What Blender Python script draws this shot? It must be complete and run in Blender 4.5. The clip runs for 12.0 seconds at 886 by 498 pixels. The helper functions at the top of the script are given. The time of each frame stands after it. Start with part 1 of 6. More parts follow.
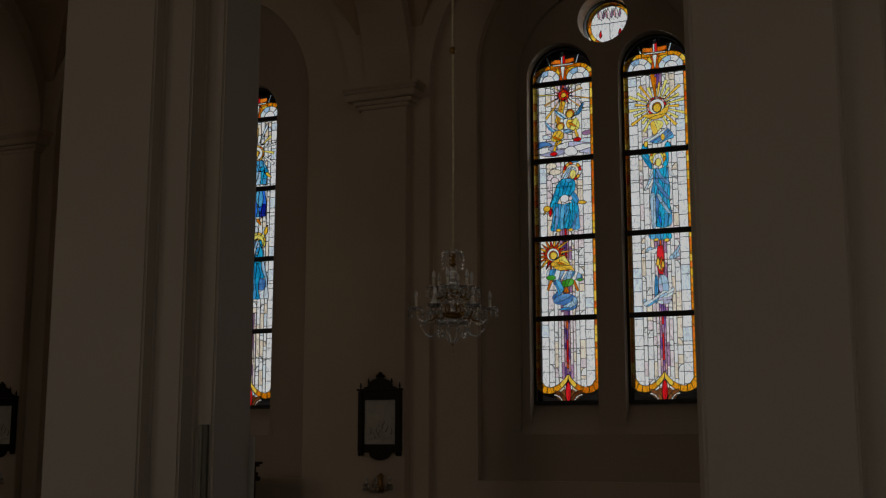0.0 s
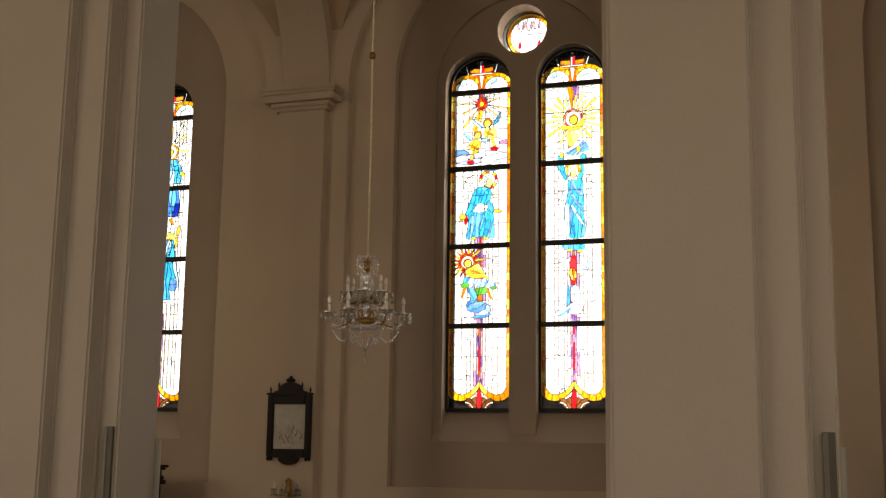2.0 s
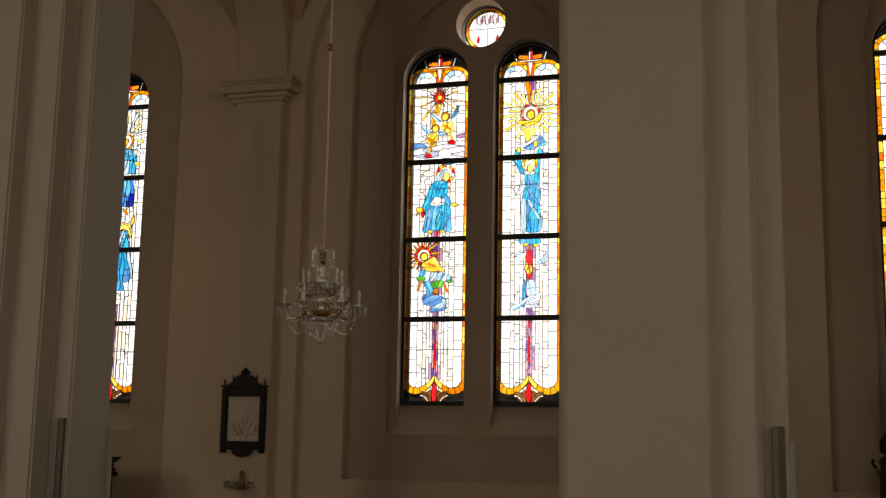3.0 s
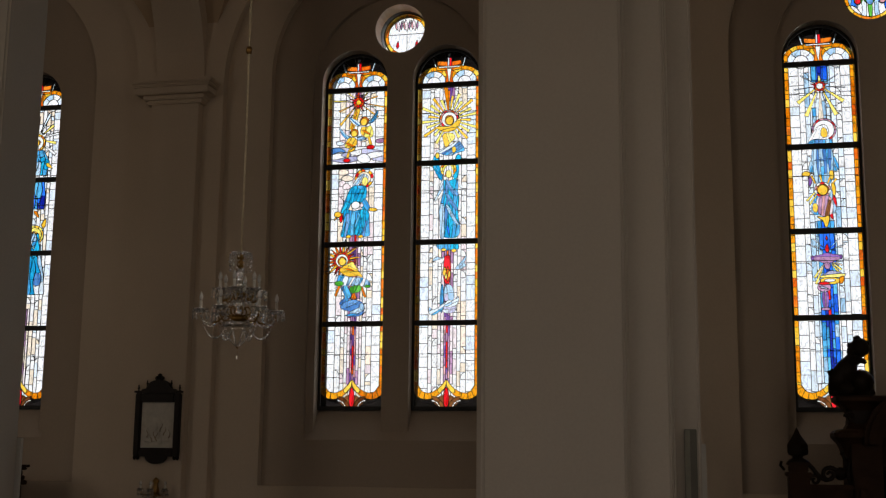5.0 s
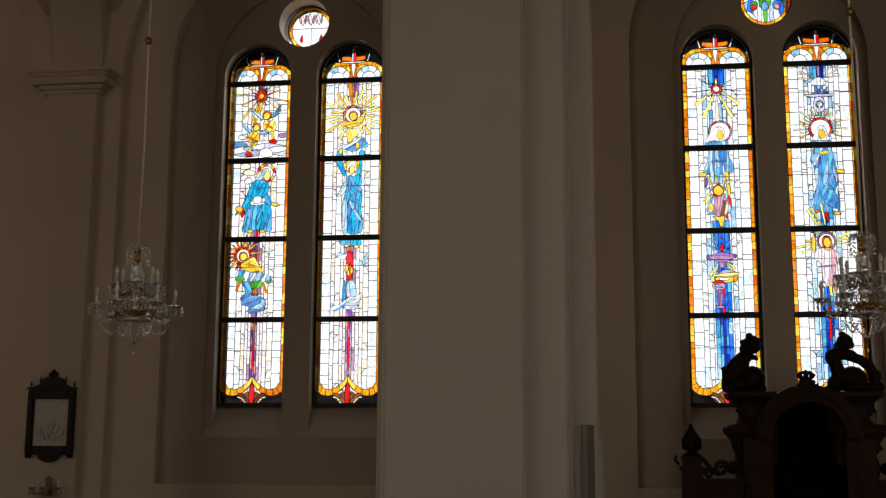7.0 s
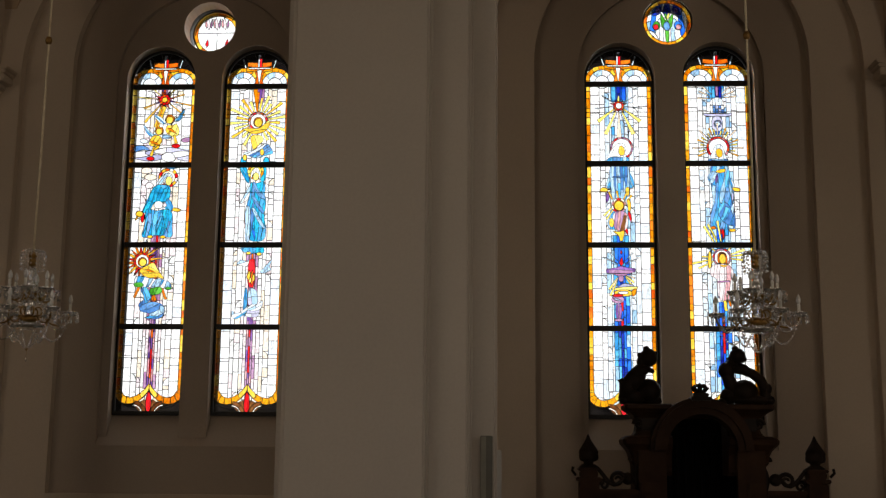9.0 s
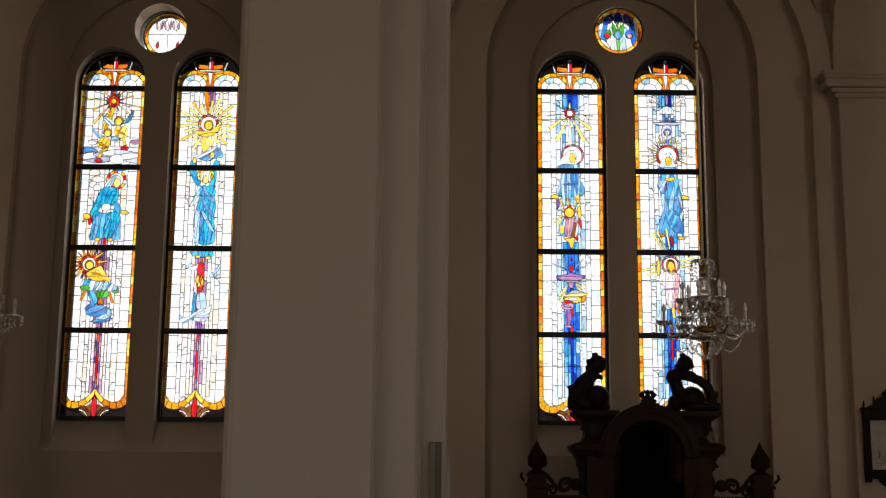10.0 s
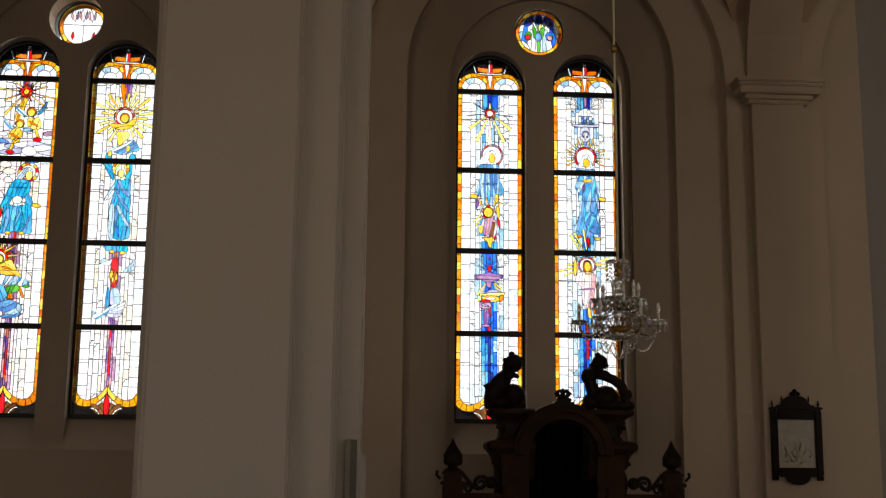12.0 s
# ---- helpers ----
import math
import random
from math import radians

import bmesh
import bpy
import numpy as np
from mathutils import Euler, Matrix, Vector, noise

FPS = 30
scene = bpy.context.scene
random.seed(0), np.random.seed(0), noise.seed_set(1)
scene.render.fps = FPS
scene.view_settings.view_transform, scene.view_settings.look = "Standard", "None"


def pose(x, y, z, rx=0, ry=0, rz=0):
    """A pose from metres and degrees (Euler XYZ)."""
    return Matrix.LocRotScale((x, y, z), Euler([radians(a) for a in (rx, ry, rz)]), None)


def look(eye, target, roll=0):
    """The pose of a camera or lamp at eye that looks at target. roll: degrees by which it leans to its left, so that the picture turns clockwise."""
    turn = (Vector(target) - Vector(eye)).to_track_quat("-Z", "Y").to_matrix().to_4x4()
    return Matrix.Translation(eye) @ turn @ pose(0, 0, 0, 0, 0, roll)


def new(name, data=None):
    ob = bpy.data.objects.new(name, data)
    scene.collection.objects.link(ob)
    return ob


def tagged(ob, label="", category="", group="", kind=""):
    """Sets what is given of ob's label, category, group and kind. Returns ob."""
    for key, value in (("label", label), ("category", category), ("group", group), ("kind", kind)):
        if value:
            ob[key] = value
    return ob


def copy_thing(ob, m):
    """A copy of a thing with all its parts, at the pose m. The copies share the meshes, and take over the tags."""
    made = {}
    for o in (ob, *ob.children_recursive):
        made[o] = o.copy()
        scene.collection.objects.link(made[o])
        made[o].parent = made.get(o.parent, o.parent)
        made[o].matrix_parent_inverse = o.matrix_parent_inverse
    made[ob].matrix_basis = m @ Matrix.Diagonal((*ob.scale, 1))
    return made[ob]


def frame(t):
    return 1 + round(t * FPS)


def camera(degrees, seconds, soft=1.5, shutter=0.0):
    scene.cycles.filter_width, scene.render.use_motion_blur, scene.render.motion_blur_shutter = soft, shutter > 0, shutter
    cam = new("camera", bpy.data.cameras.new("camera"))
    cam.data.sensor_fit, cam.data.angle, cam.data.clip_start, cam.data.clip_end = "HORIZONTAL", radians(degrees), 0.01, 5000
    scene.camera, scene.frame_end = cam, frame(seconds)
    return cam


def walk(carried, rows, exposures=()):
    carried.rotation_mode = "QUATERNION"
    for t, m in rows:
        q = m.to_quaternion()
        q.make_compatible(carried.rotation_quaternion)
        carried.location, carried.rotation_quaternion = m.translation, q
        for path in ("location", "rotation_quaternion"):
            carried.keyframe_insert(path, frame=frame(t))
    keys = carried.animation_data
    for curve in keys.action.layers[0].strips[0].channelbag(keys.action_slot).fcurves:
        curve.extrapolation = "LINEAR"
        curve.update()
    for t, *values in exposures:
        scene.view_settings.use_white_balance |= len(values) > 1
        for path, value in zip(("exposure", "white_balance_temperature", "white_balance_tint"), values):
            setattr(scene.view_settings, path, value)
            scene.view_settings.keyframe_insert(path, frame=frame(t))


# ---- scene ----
from mathutils import geometry

cam = camera(41.6, 12.0, soft=1.28)
PATH = [
    (0, (-0.828, -1.072, 1.716), (-1.598, 0.745, 2.044), 0.0),
    (0.5, (-0.836, -1.069, 1.709), (-1.577, 0.758, 2.047), 0.2),
    (1, (-0.834, -1.075, 1.717), (-1.545, 0.764, 2.055), 0.6),
    (1.5, (-0.834, -1.073, 1.705), (-1.505, 0.781, 2.043), 0.7),
    (2, (-0.827, -1.076, 1.717), (-1.46, 0.791, 2.056), 0.8),
    (2.5, (-0.825, -1.091, 1.711), (-1.422, 0.788, 2.048), 0.7),
    (3, (-0.819, -1.083, 1.714), (-1.382, 0.808, 2.043), 1.0),
    (5, (-0.822, -1.104, 1.707), (-1.248, 0.821, 2.047), 0.6),
    (5.5, (-0.811, -1.1, 1.709), (-1.202, 0.832, 2.045), 0.4),
    (6, (-0.806, -1.118, 1.716), (-1.152, 0.823, 2.048), 0.3),
    (6.5, (-0.809, -1.108, 1.71), (-1.112, 0.841, 2.041), 0.2),
    (7, (-0.807, -1.104, 1.707), (-1.071, 0.85, 2.042), 0.3),
    (7.5, (-0.799, -1.109, 1.712), (-1.014, 0.85, 2.053), 0.4),
    (9.5, (-0.797, -1.121, 1.713), (-0.858, 0.846, 2.069), 0.6),
    (10, (-0.794, -1.118, 1.72), (-0.811, 0.849, 2.081), 0.6),
    (10.5, (-0.789, -1.069, 1.726), (-0.771, 0.898, 2.089), 0.5),
    (11, (-0.791, -1.119, 1.716), (-0.736, 0.848, 2.077), 0.7),
    (11.5, (-0.79, -1.126, 1.717), (-0.697, 0.839, 2.078), 0.6),
    (12, (-0.78, -1.125, 1.711), (-0.66, 0.839, 2.072), 0.6),
]
walk(cam, [(t, look(eye, target, roll)) for t, eye, target, roll in PATH],
     [(0.0, -1.3, 6750, 9), (0.2, -0.2, 6500, 9), (0.5, 0.85, 6400, 10), (1.0, 1.07, 6400, 10), (1.5, 1.03, 7000, 11), (2.0, 0.96, 7700, 12), (2.5, 0.5, 8100, 12),
      (3.0, 0.25, 7600, 12), (5.0, -0.32, 6700, 11), (5.5, -0.33, 6700, 11), (6.5, -0.18, 6800, 11), (7.5, 0.02, 6800, 11), (9.5, 0.05, 6900, 11), (12.0, 0.1, 6900, 11)])

# ---- plan ----
BAY = 5.35                      # bay spacing
WIN_X = [-14.93, -9.65, -4.23, 1.12, 6.47]      # window axes in the aisle wall
PIL_X = [-17.9, -12.68, -6.905, -1.555, 3.795, 9.145]   # pilaster axes
PIER_X = [-17.69, -12.34, -6.99, -1.64, 3.71, 9.06]        # free piers
ARCH_X = [-15.015, -9.665, -4.315, 1.035, 6.385]           # arcade arches
Y_WALL, Y_REC, Y_NICHE, Y_GLASS, Y_OUT = 11.65, 11.76, 11.83, 12.0, 12.24
X_WEST, X_EAST = -17.6, 9.1
Y_SOUTH = -6.5
Y_PIER = 7.13
TOP = 12.5
BARS = [3.156, 4.108, 5.06, 6.012]

# ---- world and light ----
world = bpy.data.worlds.new("sky")
scene.world = world
world.use_nodes = True
wn = world.node_tree
sky = wn.nodes.new("ShaderNodeTexSky")
sky.sky_type = "NISHITA"
sky.sun_disc = False
sky.sun_elevation, sky.sun_rotation = radians(38), radians(200)
sky.dust_density = 4.0
wn.links.new(sky.outputs[0], wn.nodes["Background"].inputs[0])
wn.nodes["Background"].inputs[1].default_value = 0.1

SOUTH_POWER, NORTH_SKY, NORTH_POWER = (102.0, 56.0, 13.0, 13.0, 82.0), 1.5, 110.0
EAST_POWER = 70.0


# ---- materials ----
def material(name, color, rough=0.8, vary=0.08, scale=3.0, grain=0.15, bump=0.15, metal=0.0, fine=60.0, second=None, gloss=0.5):
    """A painted or natural surface with broad stains and a fine grain."""
    m = bpy.data.materials.new(name)
    m.use_nodes = True
    t = m.node_tree
    b = t.nodes["Principled BSDF"]
    b.inputs["Roughness"].default_value, b.inputs["Metallic"].default_value = rough, metal
    b.inputs["Specular IOR Level"].default_value = gloss
    co = t.nodes.new("ShaderNodeTexCoord")
    n1, n2 = t.nodes.new("ShaderNodeTexNoise"), t.nodes.new("ShaderNodeTexNoise")
    n1.inputs["Scale"].default_value, n1.inputs["Detail"].default_value = scale, 6
    n2.inputs["Scale"].default_value, n2.inputs["Detail"].default_value = fine, 4
    for n in (n1, n2):
        t.links.new(co.outputs["Object"], n.inputs["Vector"])
    ramp = t.nodes.new("ShaderNodeValToRGB")
    low = second or [c * (1 - vary * 2) for c in color]
    ramp.color_ramp.elements[0].position, ramp.color_ramp.elements[1].position = 0.3, 0.7
    ramp.color_ramp.elements[0].color, ramp.color_ramp.elements[1].color = (*low, 1), (*color, 1)
    t.links.new(n1.outputs["Fac"], ramp.inputs["Fac"])
    mix = t.nodes.new("ShaderNodeMixRGB")
    mix.blend_type = "MULTIPLY"
    mix.inputs["Fac"].default_value = grain
    t.links.new(ramp.outputs["Color"], mix.inputs["Color1"])
    t.links.new(n2.outputs["Fac"], mix.inputs["Color2"])
    t.links.new(mix.outputs["Color"], b.inputs["Base Color"])
    bp = t.nodes.new("ShaderNodeBump")
    bp.inputs["Strength"].default_value, bp.inputs["Distance"].default_value = bump, 0.004
    t.links.new(n2.outputs["Fac"], bp.inputs["Height"])
    t.links.new(bp.outputs["Normal"], b.inputs["Normal"])
    return m


WALL = material("cream_plaster", (0.65, 0.53, 0.405), 0.85, 0.05, 0.7, 0.12, 0.12, fine=45)
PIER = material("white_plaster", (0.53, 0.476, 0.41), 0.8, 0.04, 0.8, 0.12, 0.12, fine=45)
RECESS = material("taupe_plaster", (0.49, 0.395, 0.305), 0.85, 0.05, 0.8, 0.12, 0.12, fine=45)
# vault plaster, its colour warmed in place of warm lamplight
VAULT = material("warm_lit_plaster", (0.56, 0.41, 0.27), 0.85, 0.06, 0.6, 0.12, 0.12, fine=40)
# near-black: the shade of the outer window reveals is put into the colour
OUTER = material("shaded_outer_reveal", (0.03, 0.027, 0.024), 0.9, 0.15, 3)
FLOOR = material("stone_floor", (0.11, 0.098, 0.084), 0.5, 0.1, 2.0)


def emission(name, color, strength):
    m = bpy.data.materials.new(name)
    m.use_nodes = True
    t = m.node_tree
    t.nodes.remove(t.nodes["Principled BSDF"])
    e = t.nodes.new("ShaderNodeEmission")
    e.inputs[0].default_value, e.inputs[1].default_value = (*color, 1), strength
    t.links.new(e.outputs[0], t.nodes["Material Output"].inputs[0])
    return m


# ---- shapes ----
def obj(name, bm, mats, parent=None, label="", smooth=False):
    me = bpy.data.meshes.new(name)
    bmesh.ops.recalc_face_normals(bm, faces=bm.faces[:])
    bm.to_mesh(me)
    bm.free()
    for m in (mats if isinstance(mats, (list, tuple)) else [mats]):
        me.materials.append(m)
    if smooth:
        me.polygons.foreach_set("use_smooth", [True] * len(me.polygons))
    ob = new(name, me)
    if parent is not None:
        ob.parent = parent
    if label:
        ob["label"] = label
    return ob


def part(name, bm, mat, parent, label="", smooth=False):
    return obj(name, bm, mat, parent, label, smooth)


def box(bm, x0, x1, y0, y1, z0, z1, bevel=0.0, mat=0):
    v = [bm.verts.new((x, y, z)) for x in (x0, x1) for y in (y0, y1) for z in (z0, z1)]
    faces = [bm.faces.new([v[i] for i in f]) for f in ((0, 1, 3, 2), (4, 6, 7, 5), (0, 4, 5, 1), (2, 3, 7, 6), (0, 2, 6, 4), (1, 5, 7, 3))]
    for f in faces:
        f.material_index = mat
    if bevel:
        edges = list({e for f in faces for e in f.edges})
        bmesh.ops.bevel(bm, geom=edges, offset=bevel, segments=2, affect="EDGES", clamp_overlap=True)
    return bm


def arch_loop(cx, half, z0, spring, seg=28):
    """An upright opening with a round head, as (x, z) points."""
    pts = [(cx - half, z0), (cx + half, z0)]
    for i in range(seg + 1):
        a = math.pi * i / seg
        pts.append((cx + half * math.cos(a), spring + half * math.sin(a)))
    return pts


def circle_loop(cx, cz, r, seg=32):
    return [(cx + r * math.cos(2 * math.pi * i / seg), cz + r * math.sin(2 * math.pi * i / seg)) for i in range(seg)]


def sheet(bm, loops, y0, y1, mat=0):
    """A slab between y0 and y1, with the first loop as its outline and the others cut through it."""
    edges, rings = [], []
    for loop in loops:
        vs = [bm.verts.new((x, y0, z)) for x, z in loop]
        rings.append(vs)
        for i, v in enumerate(vs):
            edges.append(bm.edges.new((v, vs[(i + 1) % len(vs)])))
    faces = [g for g in bmesh.ops.triangle_fill(bm, edges=edges, use_beauty=True, use_dissolve=False)["geom"] if isinstance(g, bmesh.types.BMFace)]
    back = {v: bm.verts.new((v.co.x, y1, v.co.z)) for vs in rings for v in vs}
    for f in faces:
        f.material_index = mat
        g = bm.faces.new([back[v] for v in reversed(f.verts)])
        g.material_index = mat
    for vs in rings:
        for i, v in enumerate(vs):
            w = vs[(i + 1) % len(vs)]
            bm.faces.new((v, w, back[w], back[v])).material_index = mat
    return bm


def rect(x0, x1, z0, z1):
    return [(x0, z0), (x1, z0), (x1, z1), (x0, z1)]


def prism(bm, outline, z0, z1, mat=0):
    """An upright prism over an (x, y) outline."""
    lo = [bm.verts.new((x, y, z0)) for x, y in outline]
    hi = [bm.verts.new((x, y, z1)) for x, y in outline]
    n = len(outline)
    bm.faces.new(list(reversed(lo))).material_index = mat
    bm.faces.new(hi).material_index = mat
    for i in range(n):
        bm.faces.new((lo[i], lo[(i + 1) % n], hi[(i + 1) % n], hi[i])).material_index = mat
    return bm


# ---- shapes for furniture ----
def lathe(bm, prof, x=0.0, y=0.0, seg=16, mat=0):
    """A turned shape: prof rows are (radius, z)."""
    rings = []
    for r, z in prof:
        rings.append([bm.verts.new((x + r * math.cos(2 * math.pi * i / seg), y + r * math.sin(2 * math.pi * i / seg), z)) for i in range(seg)])
    for p, q in zip(rings, rings[1:]):
        for i in range(seg):
            f = bm.faces.new((p[i], p[(i + 1) % seg], q[(i + 1) % seg], q[i]))
            f.material_index, f.smooth = mat, True
    for ring in (rings[0], rings[-1]):
        try:
            bm.faces.new(ring).material_index = mat
        except ValueError:
            pass
    return bm


def tube(bm, pts, r, seg=8, r1=None, mat=0):
    """A round bar along points; r1: its radius at the far end."""
    pts = [Vector(p) for p in pts]
    rings = []
    side = None
    for i, p in enumerate(pts):
        d = (pts[min(i + 1, len(pts) - 1)] - pts[max(i - 1, 0)]).normalized()
        if side is None:
            side = d.orthogonal().normalized()
        side = (side - d * side.dot(d)).normalized()
        up = d.cross(side)
        rad = r if r1 is None else r + (r1 - r) * i / (len(pts) - 1)
        rings.append([bm.verts.new(p + (side * math.cos(2 * math.pi * k / seg) + up * math.sin(2 * math.pi * k / seg)) * rad) for k in range(seg)])
    for p, q in zip(rings, rings[1:]):
        for k in range(seg):
            f = bm.faces.new((p[k], p[(k + 1) % seg], q[(k + 1) % seg], q[k]))
            f.material_index, f.smooth = mat, True
    bm.faces.new(rings[0]).material_index = mat
    bm.faces.new(rings[-1]).material_index = mat
    return bm


def egg(bm, c, r, turn=0.0, sub=2):
    """An ellipsoid with radii r, turned about y."""
    m = Matrix.Translation(c) @ Matrix.Rotation(radians(turn), 4, "Y") @ Matrix.Diagonal((*r, 1))
    for v in bmesh.ops.create_icosphere(bm, subdivisions=sub, radius=1.0, matrix=m)["verts"]:
        for f in v.link_faces:
            f.smooth = True
    return bm


BEAD_RND = random.Random(3)


def bead(bm, p, r):
    """A cut glass bead, turned at random."""
    turn = Euler([BEAD_RND.uniform(0, 6.3) for _ in range(3)]).to_matrix().to_4x4()
    bmesh.ops.create_icosphere(bm, subdivisions=2, radius=r, matrix=Matrix.Translation(p) @ turn)


# ---- structure ----
bm = box(bmesh.new(), X_WEST - 0.5, X_EAST + 0.5, Y_SOUTH - 0.5, Y_OUT, -0.3, 0.0)
tagged(obj("floor", bm, FLOOR), "worn grey stone church floor", "floor", kind="structure")

# aisle wall: three layers with stepped openings, sills and pilasters
bm = bmesh.new()
x0, x1 = X_WEST, X_EAST
sheet(bm, [rect(x0, x1, 0.0, TOP)] + [arch_loop(c, 1.55, 1.29, 6.17, 40) for c in WIN_X], Y_WALL, Y_REC - 0.002)
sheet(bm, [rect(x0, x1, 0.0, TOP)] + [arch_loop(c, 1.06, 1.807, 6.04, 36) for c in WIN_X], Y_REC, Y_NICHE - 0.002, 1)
holes = []
for c in WIN_X:
    holes += [arch_loop(c - 0.5625, 0.405, 1.85, 6.055), arch_loop(c + 0.5625, 0.405, 1.85, 6.055), circle_loop(c - (0.012 if c == WIN_X[2] else 0.0), 6.70 if c == WIN_X[2] else 6.72, 0.305 if c == WIN_X[2] else 0.29)]
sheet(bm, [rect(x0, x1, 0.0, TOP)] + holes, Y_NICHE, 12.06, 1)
# layer outside the glass, coloured dark for the shade in its reveals
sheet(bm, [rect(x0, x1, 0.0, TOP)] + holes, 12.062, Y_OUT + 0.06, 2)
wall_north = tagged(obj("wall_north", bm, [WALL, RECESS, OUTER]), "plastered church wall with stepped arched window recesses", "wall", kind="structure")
for c in WIN_X:
    bm = bmesh.new()
    prof = [(Y_REC + 0.003, 1.80), (Y_REC + 0.003, 1.81), (Y_GLASS + 0.05, 2.20), (Y_GLASS + 0.05, 1.80)]
    a = [bm.verts.new((c - 1.065, y, z)) for y, z in prof]
    b = [bm.verts.new((c + 1.065, y, z)) for y, z in prof]
    for i in range(4):
        bm.faces.new((a[i], a[(i + 1) % 4], b[(i + 1) % 4], b[i]))
    bm.faces.new(a)
    bm.faces.new(list(reversed(b)))
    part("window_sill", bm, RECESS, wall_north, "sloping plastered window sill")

for px in PIL_X:
    bm = bmesh.new()
    box(bm, px - 0.56, px + 0.56, 11.53, Y_WALL + 0.01, 0.0, 5.9, 0.006)
    box(bm, px - 0.305, px + 0.305, 11.40, 11.54, 0.0, 5.80, 0.006)
    pil = tagged(obj("pilaster", bm, WALL), "cream plastered wall pilaster with stepped sides", "pilaster", group="aisle pilasters", kind="structure")
    bm = bmesh.new()
    for k, (z0, z1, o) in enumerate(((5.77, 5.822, 0.05), (5.82, 5.874, 0.09), (5.872, 5.962, 0.165), (5.96, 6.002, 0.19), (6.0, 6.05, 0.212))):
        box(bm, px - 0.305 - o, px + 0.305 + o, 11.40 - o * 0.75, 11.64, z0, z1, 0.012)
    part("capital", bm, WALL, pil, "moulded plaster capital")


BAYS = [((p + q) / 2, (q - p) / 2) for p, q in zip(PIL_X, PIL_X[1:])]      # middle and half width

# wall arches over the stepped pilaster sides
for c, half in BAYS:
    bm = bmesh.new()
    r = half - 0.56
    arch = [(c - r * math.cos(math.pi * i / 48), 5.9 + 0.15 + r * math.sin(math.pi * i / 48)) for i in range(49)]
    sheet(bm, [[(c - half, 5.9), (c - r, 5.9)] + arch + [(c + r, 5.9), (c + half, 5.9), (c + half, 9.4), (c - half, 9.4)]], 11.53, Y_WALL + 0.004)
    tagged(obj("trim", bm, WALL), "plastered wall arch round a window bay", "arch", group="wall arches", kind="structure")

# groin vault: two crossing barrels in each bay
bm = bmesh.new()
N = 48
for c, half in BAYS:
    grid = []
    for i in range(N + 1):
        u = math.cos(math.pi * i / N)
        grid.append([])
        for j in range(N + 1):
            w = math.cos(math.pi * j / N)
            z = 6.06 + 2.22 * math.sqrt(max(0.0, 1 - min(u * u, w * w)))
            grid[i].append(bm.verts.new((c - (half - 0.305) * u, 9.52 - 2.14 * w, z)))
    for i in range(N):
        for j in range(N):
            p, q, r, t = grid[i][j], grid[i + 1][j], grid[i + 1][j + 1], grid[i][j + 1]
            if (i < N // 2) == (j < N // 2):
                bm.faces.new((p, q, r))
                bm.faces.new((p, r, t))
            else:
                bm.faces.new((p, q, t))
                bm.faces.new((q, r, t))
tagged(obj("ceiling", bm, VAULT, smooth=False), "plastered groin vault over the aisle, warm light put into its colour", "ceiling", kind="structure")

# transverse arches between the vault bays
bm = bmesh.new()
for px in PIL_X:
    seg = 32
    rows = []
    for i in range(seg + 1):
        a = math.pi * i / seg
        inner = (9.52 + 1.98 * math.cos(a), 6.05 + 1.98 * math.sin(a))
        outer = (9.52 + 2.3 * math.cos(a), 6.05 + 2.45 * math.sin(a))
        rows.append([bm.verts.new((px + s * 0.31, *p)) for s in (-1, 1) for p in (inner, outer)])
    for r, q in zip(rows, rows[1:]):
        for i, j in ((0, 2), (2, 3), (3, 1), (1, 0)):
            bm.faces.new((r[i], r[j], q[j], q[i]))
tagged(obj("trim", bm, WALL), "plastered transverse arches between aisle vaults", "arch", kind="structure")

# free piers and the arcade wall above
for px in PIER_X:
    right = [(0.345, 6.53), (0.345, 6.67), (0.625, 6.67), (0.625, 6.86), (0.81, 6.86), (0.81, 7.42), (0.625, 7.42), (0.625, 7.59), (0.345, 7.59), (0.345, 7.73)]
    left = [(-0.345, 7.73), (-0.345, 7.59), (-0.64, 7.59), (-0.64, 7.40), (-0.685, 7.40), (-0.685, 6.86), (-0.66, 6.86), (-0.648, 6.60), (-0.595, 6.53)]
    outline = [(px + x, y) for x, y in right + left]
    bm = prism(bmesh.new(), outline, 0.0, 6.4)
    upright = [e for e in bm.edges if abs(e.verts[0].co.z - e.verts[1].co.z) > 1]
    bmesh.ops.bevel(bm, geom=upright, offset=0.018, segments=3, affect="EDGES")
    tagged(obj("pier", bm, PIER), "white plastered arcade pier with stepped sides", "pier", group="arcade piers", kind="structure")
bm = bmesh.new()
outer = [(X_WEST, TOP), (X_WEST, 6.4)]
for c in ARCH_X:
    outer += [(c - 1.89 * math.cos(math.pi * i / 30), 6.4 + 1.89 * math.sin(math.pi * i / 30)) for i in range(31)]
outer += [(X_EAST, 6.4), (X_EAST, TOP)]
sheet(bm, [outer], 6.8, 7.46)
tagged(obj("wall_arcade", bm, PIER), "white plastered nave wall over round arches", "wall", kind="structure")

